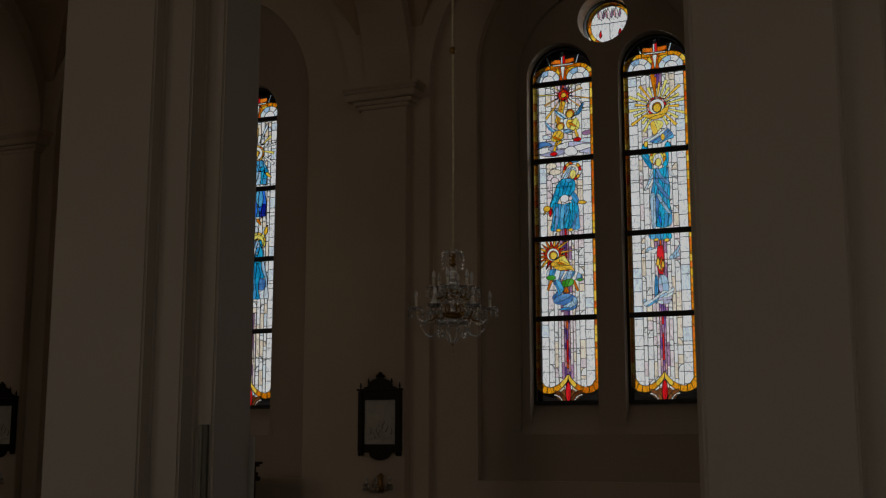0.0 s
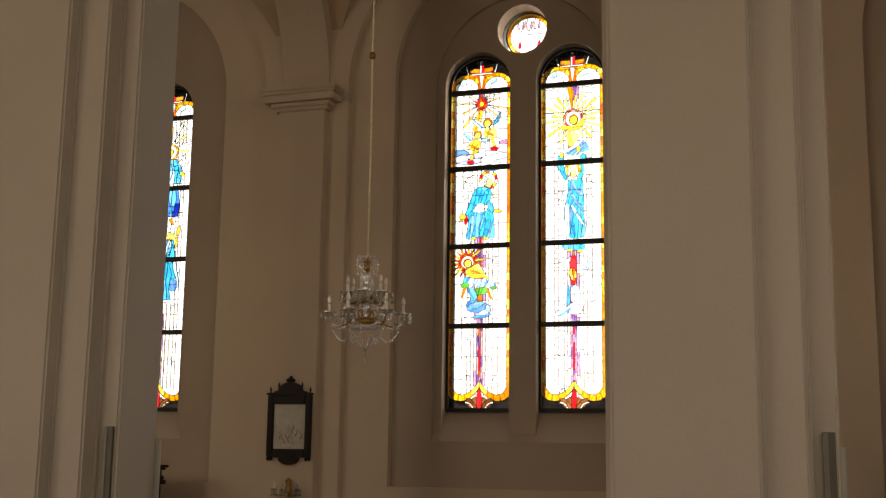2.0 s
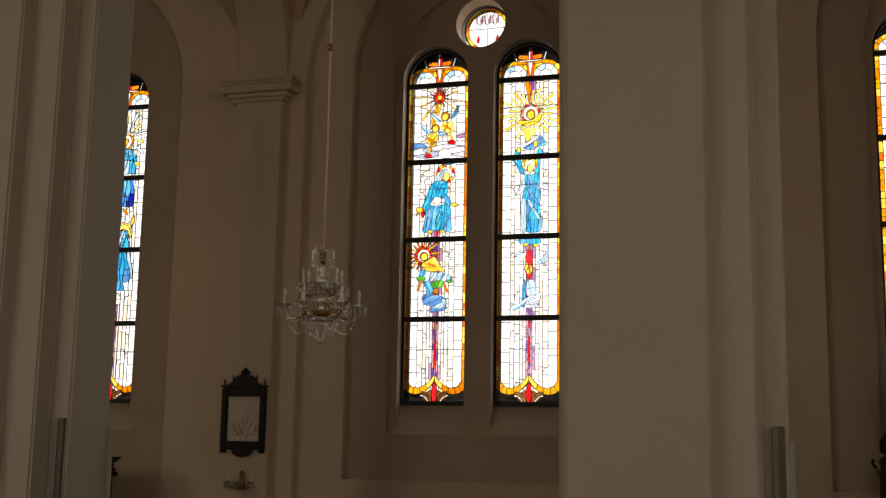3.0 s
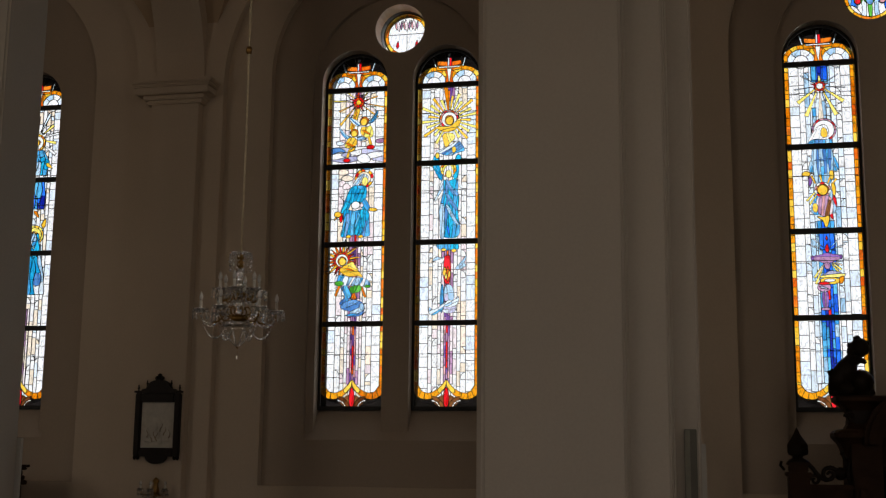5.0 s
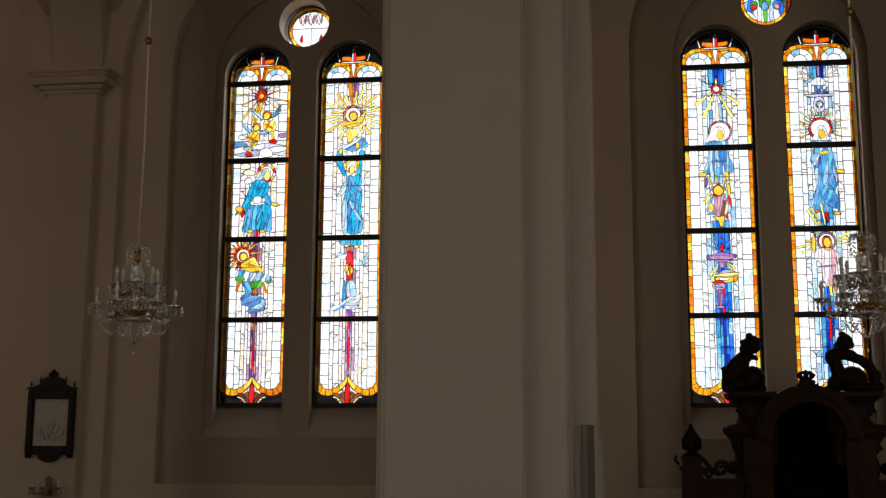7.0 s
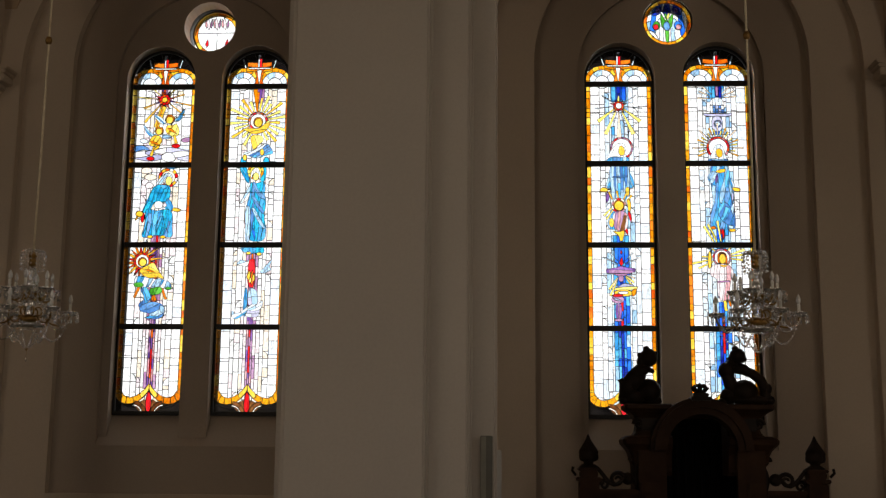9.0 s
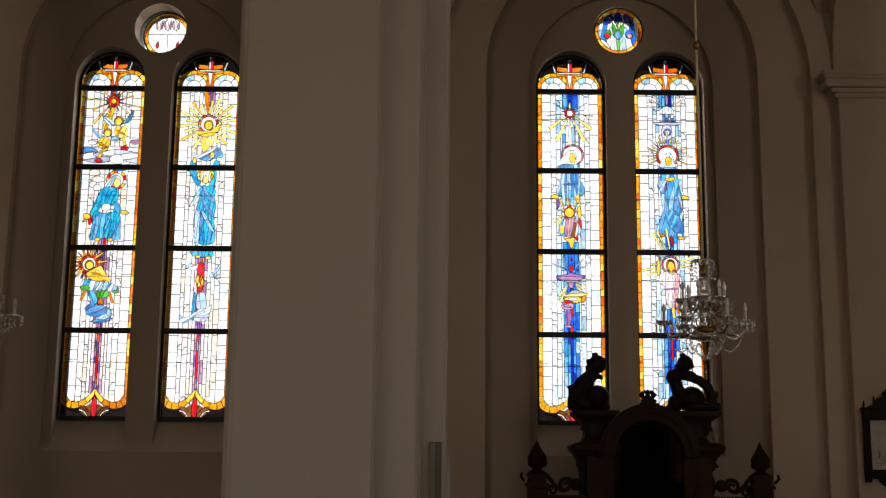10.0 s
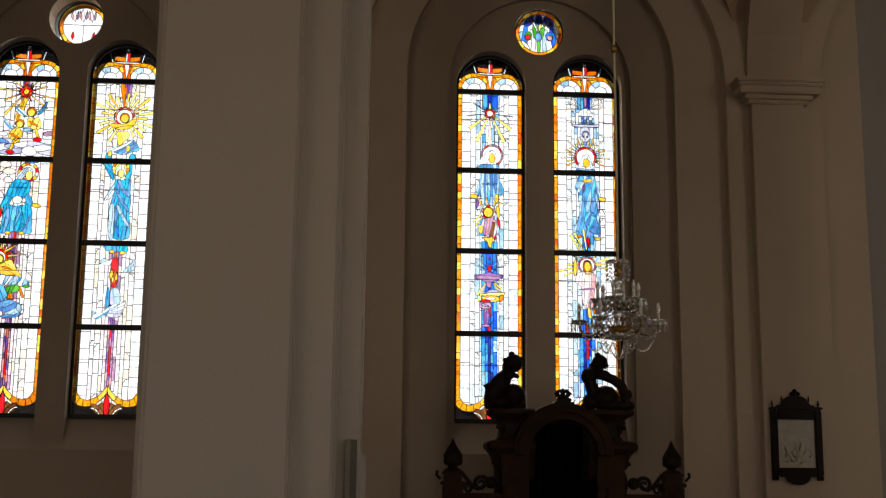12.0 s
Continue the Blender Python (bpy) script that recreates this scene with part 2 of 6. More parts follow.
# the rest of the church, closed round the camera
bm = bmesh.new()
holes = [arch_loop(c, 0.9, 3.2, 7.2) for c in WIN_X]
sheet(bm, [rect(X_WEST, X_EAST, 0.0, TOP)] + holes, Y_SOUTH - 0.5, Y_SOUTH)
tagged(obj("wall_south", bm, WALL), "plain cream plastered church wall", "wall", kind="structure")
bm = box(bmesh.new(), X_WEST - 0.5, X_WEST, Y_SOUTH - 0.5, Y_OUT, 0.0, TOP)
tagged(obj("wall_west", bm, WALL), "plain cream plastered end wall", "wall", kind="structure")
bm = bmesh.new()
# wall pieces round an unseen opening, left for the added east lamp
for y0, y1, z0, z1 in ((Y_SOUTH - 0.5, 1.2, 0.0, TOP), (2.8, Y_OUT, 0.0, TOP), (1.2, 2.8, 0.0, 3.2), (1.2, 2.8, 7.6, TOP)):
    box(bm, X_EAST, X_EAST + 0.5, y0, y1, z0, z1)
tagged(obj("wall_east", bm, WALL), "plain cream plastered end wall", "wall", kind="structure")
bm = box(bmesh.new(), X_WEST - 0.5, X_EAST + 0.5, Y_SOUTH - 0.5, Y_OUT, TOP, TOP + 0.3)
tagged(obj("ceiling", bm, WALL), "plain plastered nave ceiling", "ceiling", kind="structure")

for c, power in zip(WIN_X, SOUTH_POWER):
    lamp = bpy.data.lights.new("opening_lamp", "AREA")
    lamp.shape, lamp.size, lamp.size_y = "RECTANGLE", 1.7, 4.6
    lamp.energy, lamp.color = power, (1.0, 0.89, 0.76)
    ob = new("opening_lamp", lamp)
    ob.matrix_world = look((c, Y_SOUTH - 0.1, 5.6), (c, 5.0, 5.0))

# lamp added in an unseen east opening to brighten the eastern aisle wall
lamp = bpy.data.lights.new("opening_lamp", "AREA")
lamp.shape, lamp.size, lamp.size_y = "RECTANGLE", 1.5, 4.2
lamp.energy, lamp.color = EAST_POWER, (1.0, 0.92, 0.82)
ob = new("opening_lamp", lamp)
ob.matrix_world = look((X_EAST + 0.2, 2.0, 5.4), (3.8, 9.0, 3.6))

# daylight entering through the stained windows
for c in WIN_X:
    lamp = bpy.data.lights.new("opening_lamp", "AREA")
    lamp.shape, lamp.size, lamp.size_y = "RECTANGLE", 1.95, 3.4
    lamp.energy, lamp.color = NORTH_POWER, (0.93, 0.98, 1.0)
    ob = new("opening_lamp", lamp)
    ob.matrix_world = look((c, 13.3, 6.6), (c, 8.0, 2.6))

bm = bmesh.new()
f = [bm.verts.new(p) for p in ((-95, 45, 1.5), (70, 45, 1.5), (70, 45, 40), (-95, 45, 40))]
bm.faces.new(f)
tagged(obj("backdrop", bm, emission("bright_sky", (0.97, 0.98, 1.0), NORTH_SKY)), "bright white overcast sky behind the windows", "sky", kind="structure")


# ---- stained glass ----
def glass(name, color, streak=0.12):
    """Coloured window glass: it lets light through, tinted, with faint streaks; each piece differs a little."""
    m = bpy.data.materials.new(name)
    m.use_nodes = True
    t = m.node_tree
    t.nodes.remove(t.nodes["Principled BSDF"])
    co, info = t.nodes.new("ShaderNodeTexCoord"), t.nodes.new("ShaderNodeObjectInfo")
    n = t.nodes.new("ShaderNodeTexNoise")
    n.inputs["Scale"].default_value, n.inputs["Detail"].default_value = 9.0, 3
    t.links.new(co.outputs["Object"], n.inputs["Vector"])
    add = t.nodes.new("ShaderNodeMath")
    add.operation = "MULTIPLY_ADD"
    add.inputs[1].default_value = 0.5
    t.links.new(info.outputs["Random"], add.inputs[0])
    t.links.new(n.outputs["Fac"], add.inputs[2])
    ramp = t.nodes.new("ShaderNodeValToRGB")
    deep = [c ** 0.5 for c in color]
    low = [c ** (1.0 + streak * 6) * (1 - streak) for c in deep]
    ramp.color_ramp.elements[0].position, ramp.color_ramp.elements[1].position = 0.35, 0.9
    ramp.color_ramp.elements[0].color, ramp.color_ramp.elements[1].color = (*low, 1), (*deep, 1)
    t.links.new(add.outputs[0], ramp.inputs["Fac"])
    tr, gl, mix = t.nodes.new("ShaderNodeBsdfTransparent"), t.nodes.new("ShaderNodeBsdfGlossy"), t.nodes.new("ShaderNodeMixShader")
    gl.inputs["Roughness"].default_value = 0.25
    gl.inputs["Color"].default_value = (0.7, 0.7, 0.7, 1)
    mix.inputs[0].default_value = 0.03
    # brushed dark contour strokes, as painted on the glass
    mp, n2, line, mul = t.nodes.new("ShaderNodeMapping"), t.nodes.new("ShaderNodeTexNoise"), t.nodes.new("ShaderNodeValToRGB"), t.nodes.new("ShaderNodeMixRGB")
    mp.inputs["Scale"].default_value = (13.0, 1.0, 5.0)
    n2.inputs["Scale"].default_value, n2.inputs["Detail"].default_value = 1.6, 2.5
    t.links.new(co.outputs["Object"], mp.inputs["Vector"])
    t.links.new(mp.outputs[0], n2.inputs["Vector"])
    ink = 0.72 if streak > 0.1 else 0.86
    cr = line.color_ramp
    cr.elements[0].position, cr.elements[1].position = 0.46, 0.54
    cr.elements[0].color = cr.elements[1].color = (1, 1, 1, 1)
    cr.elements.new(0.5).color = (ink, ink, ink, 1)
    t.links.new(n2.outputs["Fac"], line.inputs["Fac"])
    mul.blend_type = "MULTIPLY"
    mul.inputs[0].default_value = 1.0
    t.links.new(ramp.outputs["Color"], mul.inputs[1])
    t.links.new(line.outputs["Color"], mul.inputs[2])
    t.links.new(mul.outputs["Color"], tr.inputs["Color"])
    t.links.new(tr.outputs[0], mix.inputs[1])
    t.links.new(gl.outputs[0], mix.inputs[2])
    t.links.new(mix.outputs[0], t.nodes["Material Output"].inputs[0])
    return m


G = {name: glass(name + "_glass", color, st) for name, color, st in (
    ("white", (0.91, 0.93, 0.95), 0.04), ("ice", (0.78, 0.88, 0.96), 0.06), ("rose", (0.88, 0.80, 0.84), 0.07), ("sand", (0.92, 0.84, 0.72), 0.06),
    ("pale", (0.50, 0.72, 0.92), 0.11), ("sky", (0.13, 0.54, 0.90), 0.12), ("teal", (0.015, 0.52, 0.84), 0.13), ("steel", (0.17, 0.40, 0.76), 0.12),
    ("blue", (0.03, 0.24, 0.97), 0.12), ("navy", (0.02, 0.06, 0.52), 0.13), ("violet", (0.32, 0.16, 0.50), 0.13), ("mauve", (0.55, 0.34, 0.54), 0.11),
    ("pink", (0.80, 0.48, 0.52), 0.11), ("red", (0.88, 0.025, 0.04), 0.13), ("orange", (0.92, 0.25, 0.02), 0.13), ("amber", (0.90, 0.37, 0.012), 0.13),
    ("gold", (0.98, 0.68, 0.10), 0.10), ("yellow", (0.99, 0.90, 0.28), 0.08), ("green", (0.12, 0.52, 0.07), 0.13), ("lavender", (0.60, 0.62, 0.82), 0.10),
    ("brown", (0.26, 0.10, 0.03), 0.14), ("black", (0.012, 0.010, 0.010), 0.10))}
LEAD = material("dark_lead", (0.035, 0.034, 0.036), 0.6, 0.1, 20, metal=0.5)
IRON = material("window_iron", (0.03, 0.028, 0.027), 0.55, 0.1, 12, metal=0.4)


class Design:
    """Flat pieces laid over one another, later ones on top; each is an outline and a glass."""

    def __init__(self, outline, seed):
        self.outline, self.pieces, self.rnd, self.fine = outline, [], random.Random(seed), set()

    def add(self, pts, color, clip=None):
        self.pieces.append(([(float(x), float(z)) for x, z in pts], color, clip))

    def form(self, pts, color, rounds=2):
        """A rounded outline in centimetres: x from the axis, z over the foot of the panel."""
        pts = [(x * 0.01, self.base + z * 0.01) for x, z in pts]
        for _ in range(rounds):
            pts = [q for (xa, za), (xb, zb) in zip(pts, pts[1:] + pts[:1])
                   for q in ((xa * 0.75 + xb * 0.25, za * 0.75 + zb * 0.25), (xa * 0.25 + xb * 0.75, za * 0.25 + zb * 0.75))]
        self.add(pts, color)
        return self.pieces[-1][0]

    def oval(self, x, z, rx, rz, color, n=14):
        self.add([(x * 0.01 + rx * 0.01 * math.cos(2 * math.pi * i / n), self.base + (z + rz * math.sin(2 * math.pi * i / n)) * 0.01) for i in range(n)], color)

    def slip(self, x0, z0, x1, z1, w, color):
        """A pointed slip in centimetres."""
        self.leaf(x0 * 0.01, self.base + z0 * 0.01, x1 * 0.01, self.base + z1 * 0.01, w, color)

    def beam(self, x0, z0, x1, z1, w0, w1, color):
        """A straight beam in centimetres, w0 and w1 wide at its ends."""
        dx, dz = x1 - x0, z1 - z0
        far = math.hypot(dx, dz)
        nx, nz = -dz / far * 0.58, dx / far * 0.58
        self.fine.add(len(self.pieces))
        self.add([(x * 0.01, self.base + z * 0.01) for x, z in ((x0 + nx * w0, z0 + nz * w0), (x0 - nx * w0, z0 - nz * w0), (x1 - nx * w1, z1 - nz * w1), (x1 + nx * w1, z1 + nz * w1))], color)

    def draped(self, pts, colors, lean=90.0, width=3.0, wave=0.8, cuts=1):
        """A rounded outline filled with waving folds that run along the lean angle."""
        clip = self.form(pts, colors[0])
        u = (math.cos(radians(lean)), math.sin(radians(lean)))
        v = (-u[1], u[0])
        su, sv = [x * u[0] + z * u[1] for x, z in clip], [x * v[0] + z * v[1] for x, z in clip]
        a, b = min(su) - 0.02, max(su) + 0.02
        n = max(2, round((max(sv) - min(sv)) / (width * 0.01)))
        lines = []
        for k in range(n + 1):
            off = min(sv) - 0.02 if k == 0 else max(sv) + 0.02 if k == n else min(sv) + (max(sv) - min(sv)) * (k + self.rnd.uniform(-0.3, 0.3)) / n
            ph, fr = self.rnd.uniform(0, 6), self.rnd.uniform(9, 18)
            lines.append((off, ph, fr))
        def at(line, t):
            q = line[0] + wave * 0.01 * math.sin(t * line[2] + line[1])
            return (t * u[0] + q * v[0], t * u[1] + q * v[1])
        for p, q in zip(lines, lines[1:]):
            stops = [a] + sorted(self.rnd.uniform(a, b) for _ in range(self.rnd.randint(0, cuts))) + [b]
            for t0, t1 in zip(stops, stops[1:]):
                ts = [t0 + (t1 - t0) * i / 10 for i in range(11)]
                self.fine.add(len(self.pieces))
                self.add([at(p, t) for t in ts] + [at(q, t) for t in reversed(ts)], self.rnd.choice(colors), clip)

    def box(self, x0, x1, z0, z1, color):
        self.add([(x0, z0), (x1, z0), (x1, z1), (x0, z1)], color)

    def disc(self, x, z, r, color, n=14, sx=1.0):
        self.add([(x + sx * r * math.cos(2 * math.pi * i / n), z + r * math.sin(2 * math.pi * i / n)) for i in range(n)], color)

    def ring(self, x, z, r0, r1, colors, n=10, a0=0.0, a1=360.0):
        for i in range(n):
            a, b = radians(a0 + (a1 - a0) * i / n), radians(a0 + (a1 - a0) * (i + 1) / n)
            mid = (a + b) / 2
            self.add([(x + r * math.cos(q), z + r * math.sin(q)) for r, q in ((r0, a), (r1, a), (r1 * 1.005, mid), (r1, b), (r0, b), (r0, mid))], colors[i % len(colors)])

    def rays(self, x, z, r0, r1, n, colors, a0=0.0, a1=360.0, w0=0.012, w1=0.004, vary=0.25):
        for i in range(n):
            a = radians(a0 + (a1 - a0) * (i + 0.5) / n)
            far = r1 * (1 - vary * (i % 2)) * self.rnd.uniform(0.92, 1.05)
            c, s = math.cos(a), math.sin(a)
            self.add([(x + r0 * c - w0 * s, z + r0 * s + w0 * c), (x + r0 * c + w0 * s, z + r0 * s - w0 * c),
                      (x + far * c + w1 * s, z + far * s - w1 * c), (x + far * c - w1 * s, z + far * s + w1 * c)], colors[i % len(colors)])

    def blob(self, x, z, w, h, color, turn=0.0, n=10, rough=0.17):
        t = radians(turn)
        pts = []
        for i in range(n):
            a, r = 2 * math.pi * i / n, self.rnd.uniform(1 - rough, 1 + rough)
            p, q = w * r * math.cos(a), h * r * math.sin(a)
            pts.append((x + p * math.cos(t) - q * math.sin(t), z + p * math.sin(t) + q * math.cos(t)))
        self.add(pts, color)

    def leaf(self, x0, z0, x1, z1, w, color):
        """A pointed slip from one end to the other, such as a wing or a flame."""
        dx, dz = x1 - x0, z1 - z0
        self.add([(x0, z0), (x0 + dx * 0.3 - dz * w, z0 + dz * 0.3 + dx * w), (x0 + dx * 0.7 - dz * w * 0.7, z0 + dz * 0.7 + dx * w * 0.7), (x1, z1),
                  (x0 + dx * 0.7 + dz * w * 0.5, z0 + dz * 0.7 - dx * w * 0.5), (x0 + dx * 0.3 + dz * w * 0.8, z0 + dz * 0.3 - dx * w * 0.8)], color)

    def cloth(self, spine, folds, colors, wave=0.012, cuts=3):
        """A hanging shape: spine rows are (z, middle, half width); it falls into upright folds with a few slanting cuts."""
        rows = []
        fine = 5
        for (za, ma, wa), (zb, mb, wb) in zip(spine, spine[1:]):
            rows += [(za + (zb - za) * k / fine, ma + (mb - ma) * k / fine, wa + (wb - wa) * k / fine) for k in range(fine)]
        rows.append(spine[-1])
        phase = self.rnd.uniform(0, 6)
        def at(f, z, m, w):
            return m - w + 2 * w * f + (wave * math.sin(z * 17 + phase + f * 9) if 0 < f < 1 else 0)
        fr = [0.0] + [(i + self.rnd.uniform(-0.22, 0.22)) / folds for i in range(1, folds)] + [1.0]
        for i in range(folds):
            cut = sorted({0, len(rows) - 1, *[self.rnd.randrange(2, len(rows) - 2) for _ in range(cuts)]}) if len(rows) > 5 else [0, len(rows) - 1]
            for k0, k1 in zip(cut, cut[1:]):
                lean = self.rnd.uniform(-0.015, 0.015)
                left = [(at(fr[i], *rows[k]), rows[k][0] - (lean if k not in (0, len(rows) - 1) and k in (k0, k1) else 0)) for k in range(k0, k1 + 1)]
                rgt = [(at(fr[i + 1], *rows[k]), rows[k][0] + (lean if k not in (0, len(rows) - 1) and k in (k0, k1) else 0)) for k in range(k0, k1 + 1)]
                self.add(left + rgt[::-1], self.rnd.choice(colors))

    def waves(self, x0, x1, z0, z1, n, colors):
        """Bands of cloud between wavy lines, each cut once or twice."""
        def curve(k, t):
            return z0 + (z1 - z0) * k / n + 0.018 * math.sin(t * 9 + k * 2.1) * (0 < k < n)
        for k in range(n):
            cuts = [0.0] + sorted(self.rnd.uniform(0.15, 0.85) for _ in range(2)) + [1.0]
            for a, b in zip(cuts, cuts[1:]):
                ts = [a + (b - a) * i / 8 for i in range(9)]
                self.add([(x0 + (x1 - x0) * t, curve(k, t)) for t in ts] + [(x0 + (x1 - x0) * t, curve(k + 1, t)) for t in reversed(ts)], self.rnd.choice(colors))

    def strips(self, edges, z0, z1, colors, short=0.1, tall=0.24, arches=0.15):
        """Upright strips between the edges, each cut into bricks of uneven height, a few with a rounded head."""
        for x0, x1 in zip(edges, edges[1:]):
            z = z0
            while z < z1 - 0.001:
                h = self.rnd.uniform(short, tall)
                if z1 - z - h < short * 0.7:
                    h = z1 - z
                c = self.rnd.choice(colors)
                self.box(x0, x1, z, z + h, c)
                if self.rnd.random() < arches and h > 0.1:
                    w, side = x1 - x0, self.rnd.choice((0, 1))
                    top = z + h
                    curve = [(x0 + w * math.sin(q * math.pi / 10), top - w * 1.3 * (1 - math.cos(q * math.pi / 10))) for q in range(6)]
                    if side:
                        curve = [(x0 + x1 - x, zz) for x, zz in curve]
                    self.add(curve + [((x0 if not side else x1), top - w * 1.3)], self.rnd.choice(colors))
                z += h


def inside(px, pz, poly):
    """Which of the points lie inside the polygon."""
    hit = np.zeros(len(px), bool)
    for (xa, za), (xb, zb) in zip(poly, poly[1:] + poly[:1]):
        if za != zb:
            hit ^= ((za > pz) != (zb > pz)) & (px < (xb - xa) * (pz - za) / (zb - za) + xa)
    return hit


def leaded(thing, design, y, lead=0.0031):
    """Cuts a design into glass pieces that do not overlap, one mesh each, and lays lead along the joints."""
    verts, edges = [], []
    for pts in [design.outline] + [p for p, _, _ in design.pieces]:
        k = len(verts)
        verts += [Vector(p) for p in pts]
        edges += [(k + i, k + (i + 1) % len(pts)) for i in range(len(pts))]
    vo, eo, fo, *_ = geometry.delaunay_2d_cdt(verts, edges, [], 0, 0.0006, False)
    co = np.array([(v.x, v.y) for v in vo])
    tri = np.array([f for f in fo if len(f) == 3])
    mid = co[tri].mean(1)
    owner = np.full(len(tri), -1)
    for i, (pts, _, clip) in enumerate(design.pieces):
        mine = inside(mid[:, 0], mid[:, 1], pts)
        owner[mine & inside(mid[:, 0], mid[:, 1], clip) if clip else mine] = i
    owner[~inside(mid[:, 0], mid[:, 1], design.outline)] = -2
    sides = {}
    for t, (a, b, c) in enumerate(tri):
        for e in ((a, b), (b, c), (c, a)):
            sides.setdefault((min(e), max(e)), []).append(owner[t])
    flat = co[tri]
    size = np.abs((flat[:, 1, 0] - flat[:, 0, 0]) * (flat[:, 2, 1] - flat[:, 0, 1]) - (flat[:, 1, 1] - flat[:, 0, 1]) * (flat[:, 2, 0] - flat[:, 0, 0])) / 2
    areas = sorted(((size[owner == i].sum(), i) for i in range(len(design.pieces))), reverse=True)
    large = {i for _, i in areas[:290]}
    chip_pts, chip_faces, chip_mats, chip_slots = [], [], [], []
    for i, (_, color, _) in enumerate(design.pieces):
        mine = tri[owner == i]
        if not len(mine):
            continue
        used = sorted(set(mine.ravel()))
        at = {v: k for k, v in enumerate(used)}
        n = len(used)
        pts = [(co[v][0], y - 0.002, co[v][1]) for v in used] + [(co[v][0], y + 0.002, co[v][1]) for v in used]
        faces = [[at[v] for v in f] for f in mine] + [[n + at[v] for v in reversed(f)] for f in mine]
        if i not in large:
            if color not in chip_mats:
                chip_mats.append(color)
            k = len(chip_pts)
            chip_pts += pts
            chip_faces += [[k + v for v in f] for f in faces]
            chip_slots += [chip_mats.index(color)] * len(faces)
            continue
        me = bpy.data.meshes.new("glass_piece")
        me.from_pydata(pts, [], faces)
        me.materials.append(G[color])
        ob = new("glass_piece", me)
        ob.parent = thing
        ob.visible_shadow = False
    if chip_pts:
        me = bpy.data.meshes.new("glass_chips")
        me.from_pydata(chip_pts, [], chip_faces)
        for color in chip_mats:
            me.materials.append(G[color])
        me.polygons.foreach_set("material_index", chip_slots)
        ob = new("glass_chips", me)
        ob.parent = thing
        ob.visible_shadow = False
        tagged(ob, "small coloured glass chips", kind="stuff")
    pts, faces = [], []
    for (a, b), own in sides.items():
        own = [o for o in own if o != -2]
        if not own or (len(own) == 2 and own[0] == own[1]):
            continue
        p, q = co[a], co[b]
        d = q - p
        far = np.hypot(*d)
        if far < 1e-5:
            continue
        d = d / far
        thin = len(own) == 2 and any(o in design.fine for o in own)
        s, p, q = np.array([-d[1], d[0]]) * lead * (0.55 if thin else 1.0), p - d * lead * 0.5, q + d * lead * 0.5
        k = len(pts)
        for yy, wd in ((y - 0.007, 0.6), (y - 0.004, 1.0), (y + 0.005, 1.0)):
            pts += [(*(p + s * wd),), (*(q + s * wd),), (*(q - s * wd),), (*(p - s * wd),)]
            pts[-4:] = [(u, yy, w) for u, w in pts[-4:]]
        faces.append((k, k + 1, k + 2, k + 3))
        for lo, hi in ((k, k + 4), (k + 4, k + 8)):
            faces += [(lo + i, lo + (i + 1) % 4, hi + (i + 1) % 4, hi + i) for i in range(4)]
    me = bpy.data.meshes.new("lead_came")
    me.from_pydata(pts, [], faces)
    me.materials.append(LEAD)
    ob = new("lead_came", me)
    ob.parent = thing
    tagged(ob, "dark lead strips between the glass pieces", kind="stuff")


HALF, FOOT, SPRING = 0.38, 2.19, 6.055


def lancet_design(seed, tones, inner):
    """The ground of a lancet: white strips, amber border, dark head with a cross, curled foot."""
    d = Design(arch_loop(0, HALF, FOOT, SPRING, 20), seed)
    bw, e = 0.052, HALF
    f = e - bw
    d.strips([-f, -f + 0.105], 2.22, 6.2, ["white", "white", "white", "white", "white", "ice"], 0.10, 0.19, 0)
    d.strips([f - 0.105, f], 2.22, 6.2, ["white", "white", "white", "white", "white", "ice"], 0.10, 0.19, 0)
    xs = [-f + 0.105, -0.165, -0.11, -0.055, 0.0, 0.055, 0.11, 0.165, f - 0.105]
    d.strips([xs[0]] + [x + d.rnd.uniform(-0.012, 0.012) for x in xs[1:-1]] + [xs[-1]], 2.22, 6.2, tones, 0.10, 0.25, 0.36)
    # tinted strips beside the stem
    if "glow" in inner:
        d.strips([-0.165, -0.112, -0.058, 0.0, 0.056, 0.11, 0.165], 2.45, 6.05, inner["glow"], 0.12, 0.26, 0.3)
    # central coloured stem
    for z0, z1 in inner["stem"]:
        w = inner["w"]
        d.strips([-2 * w, -w], z0, z1, inner["side_colors"], 0.1, 0.22, 0)
        d.strips([w, 2 * w], z0, z1, inner["side_colors"], 0.1, 0.22, 0)
        d.strips([-w, -w * 0.3], z0, z1, inner["mid_colors"], 0.06, 0.16, 0)
        d.strips([-w * 0.3, w * 0.35], z0, z1, inner["stem_colors"], 0.05, 0.13, 0)
        d.strips([w * 0.35, w], z0, z1, inner["mid_colors"], 0.06, 0.16, 0)
    return d, f


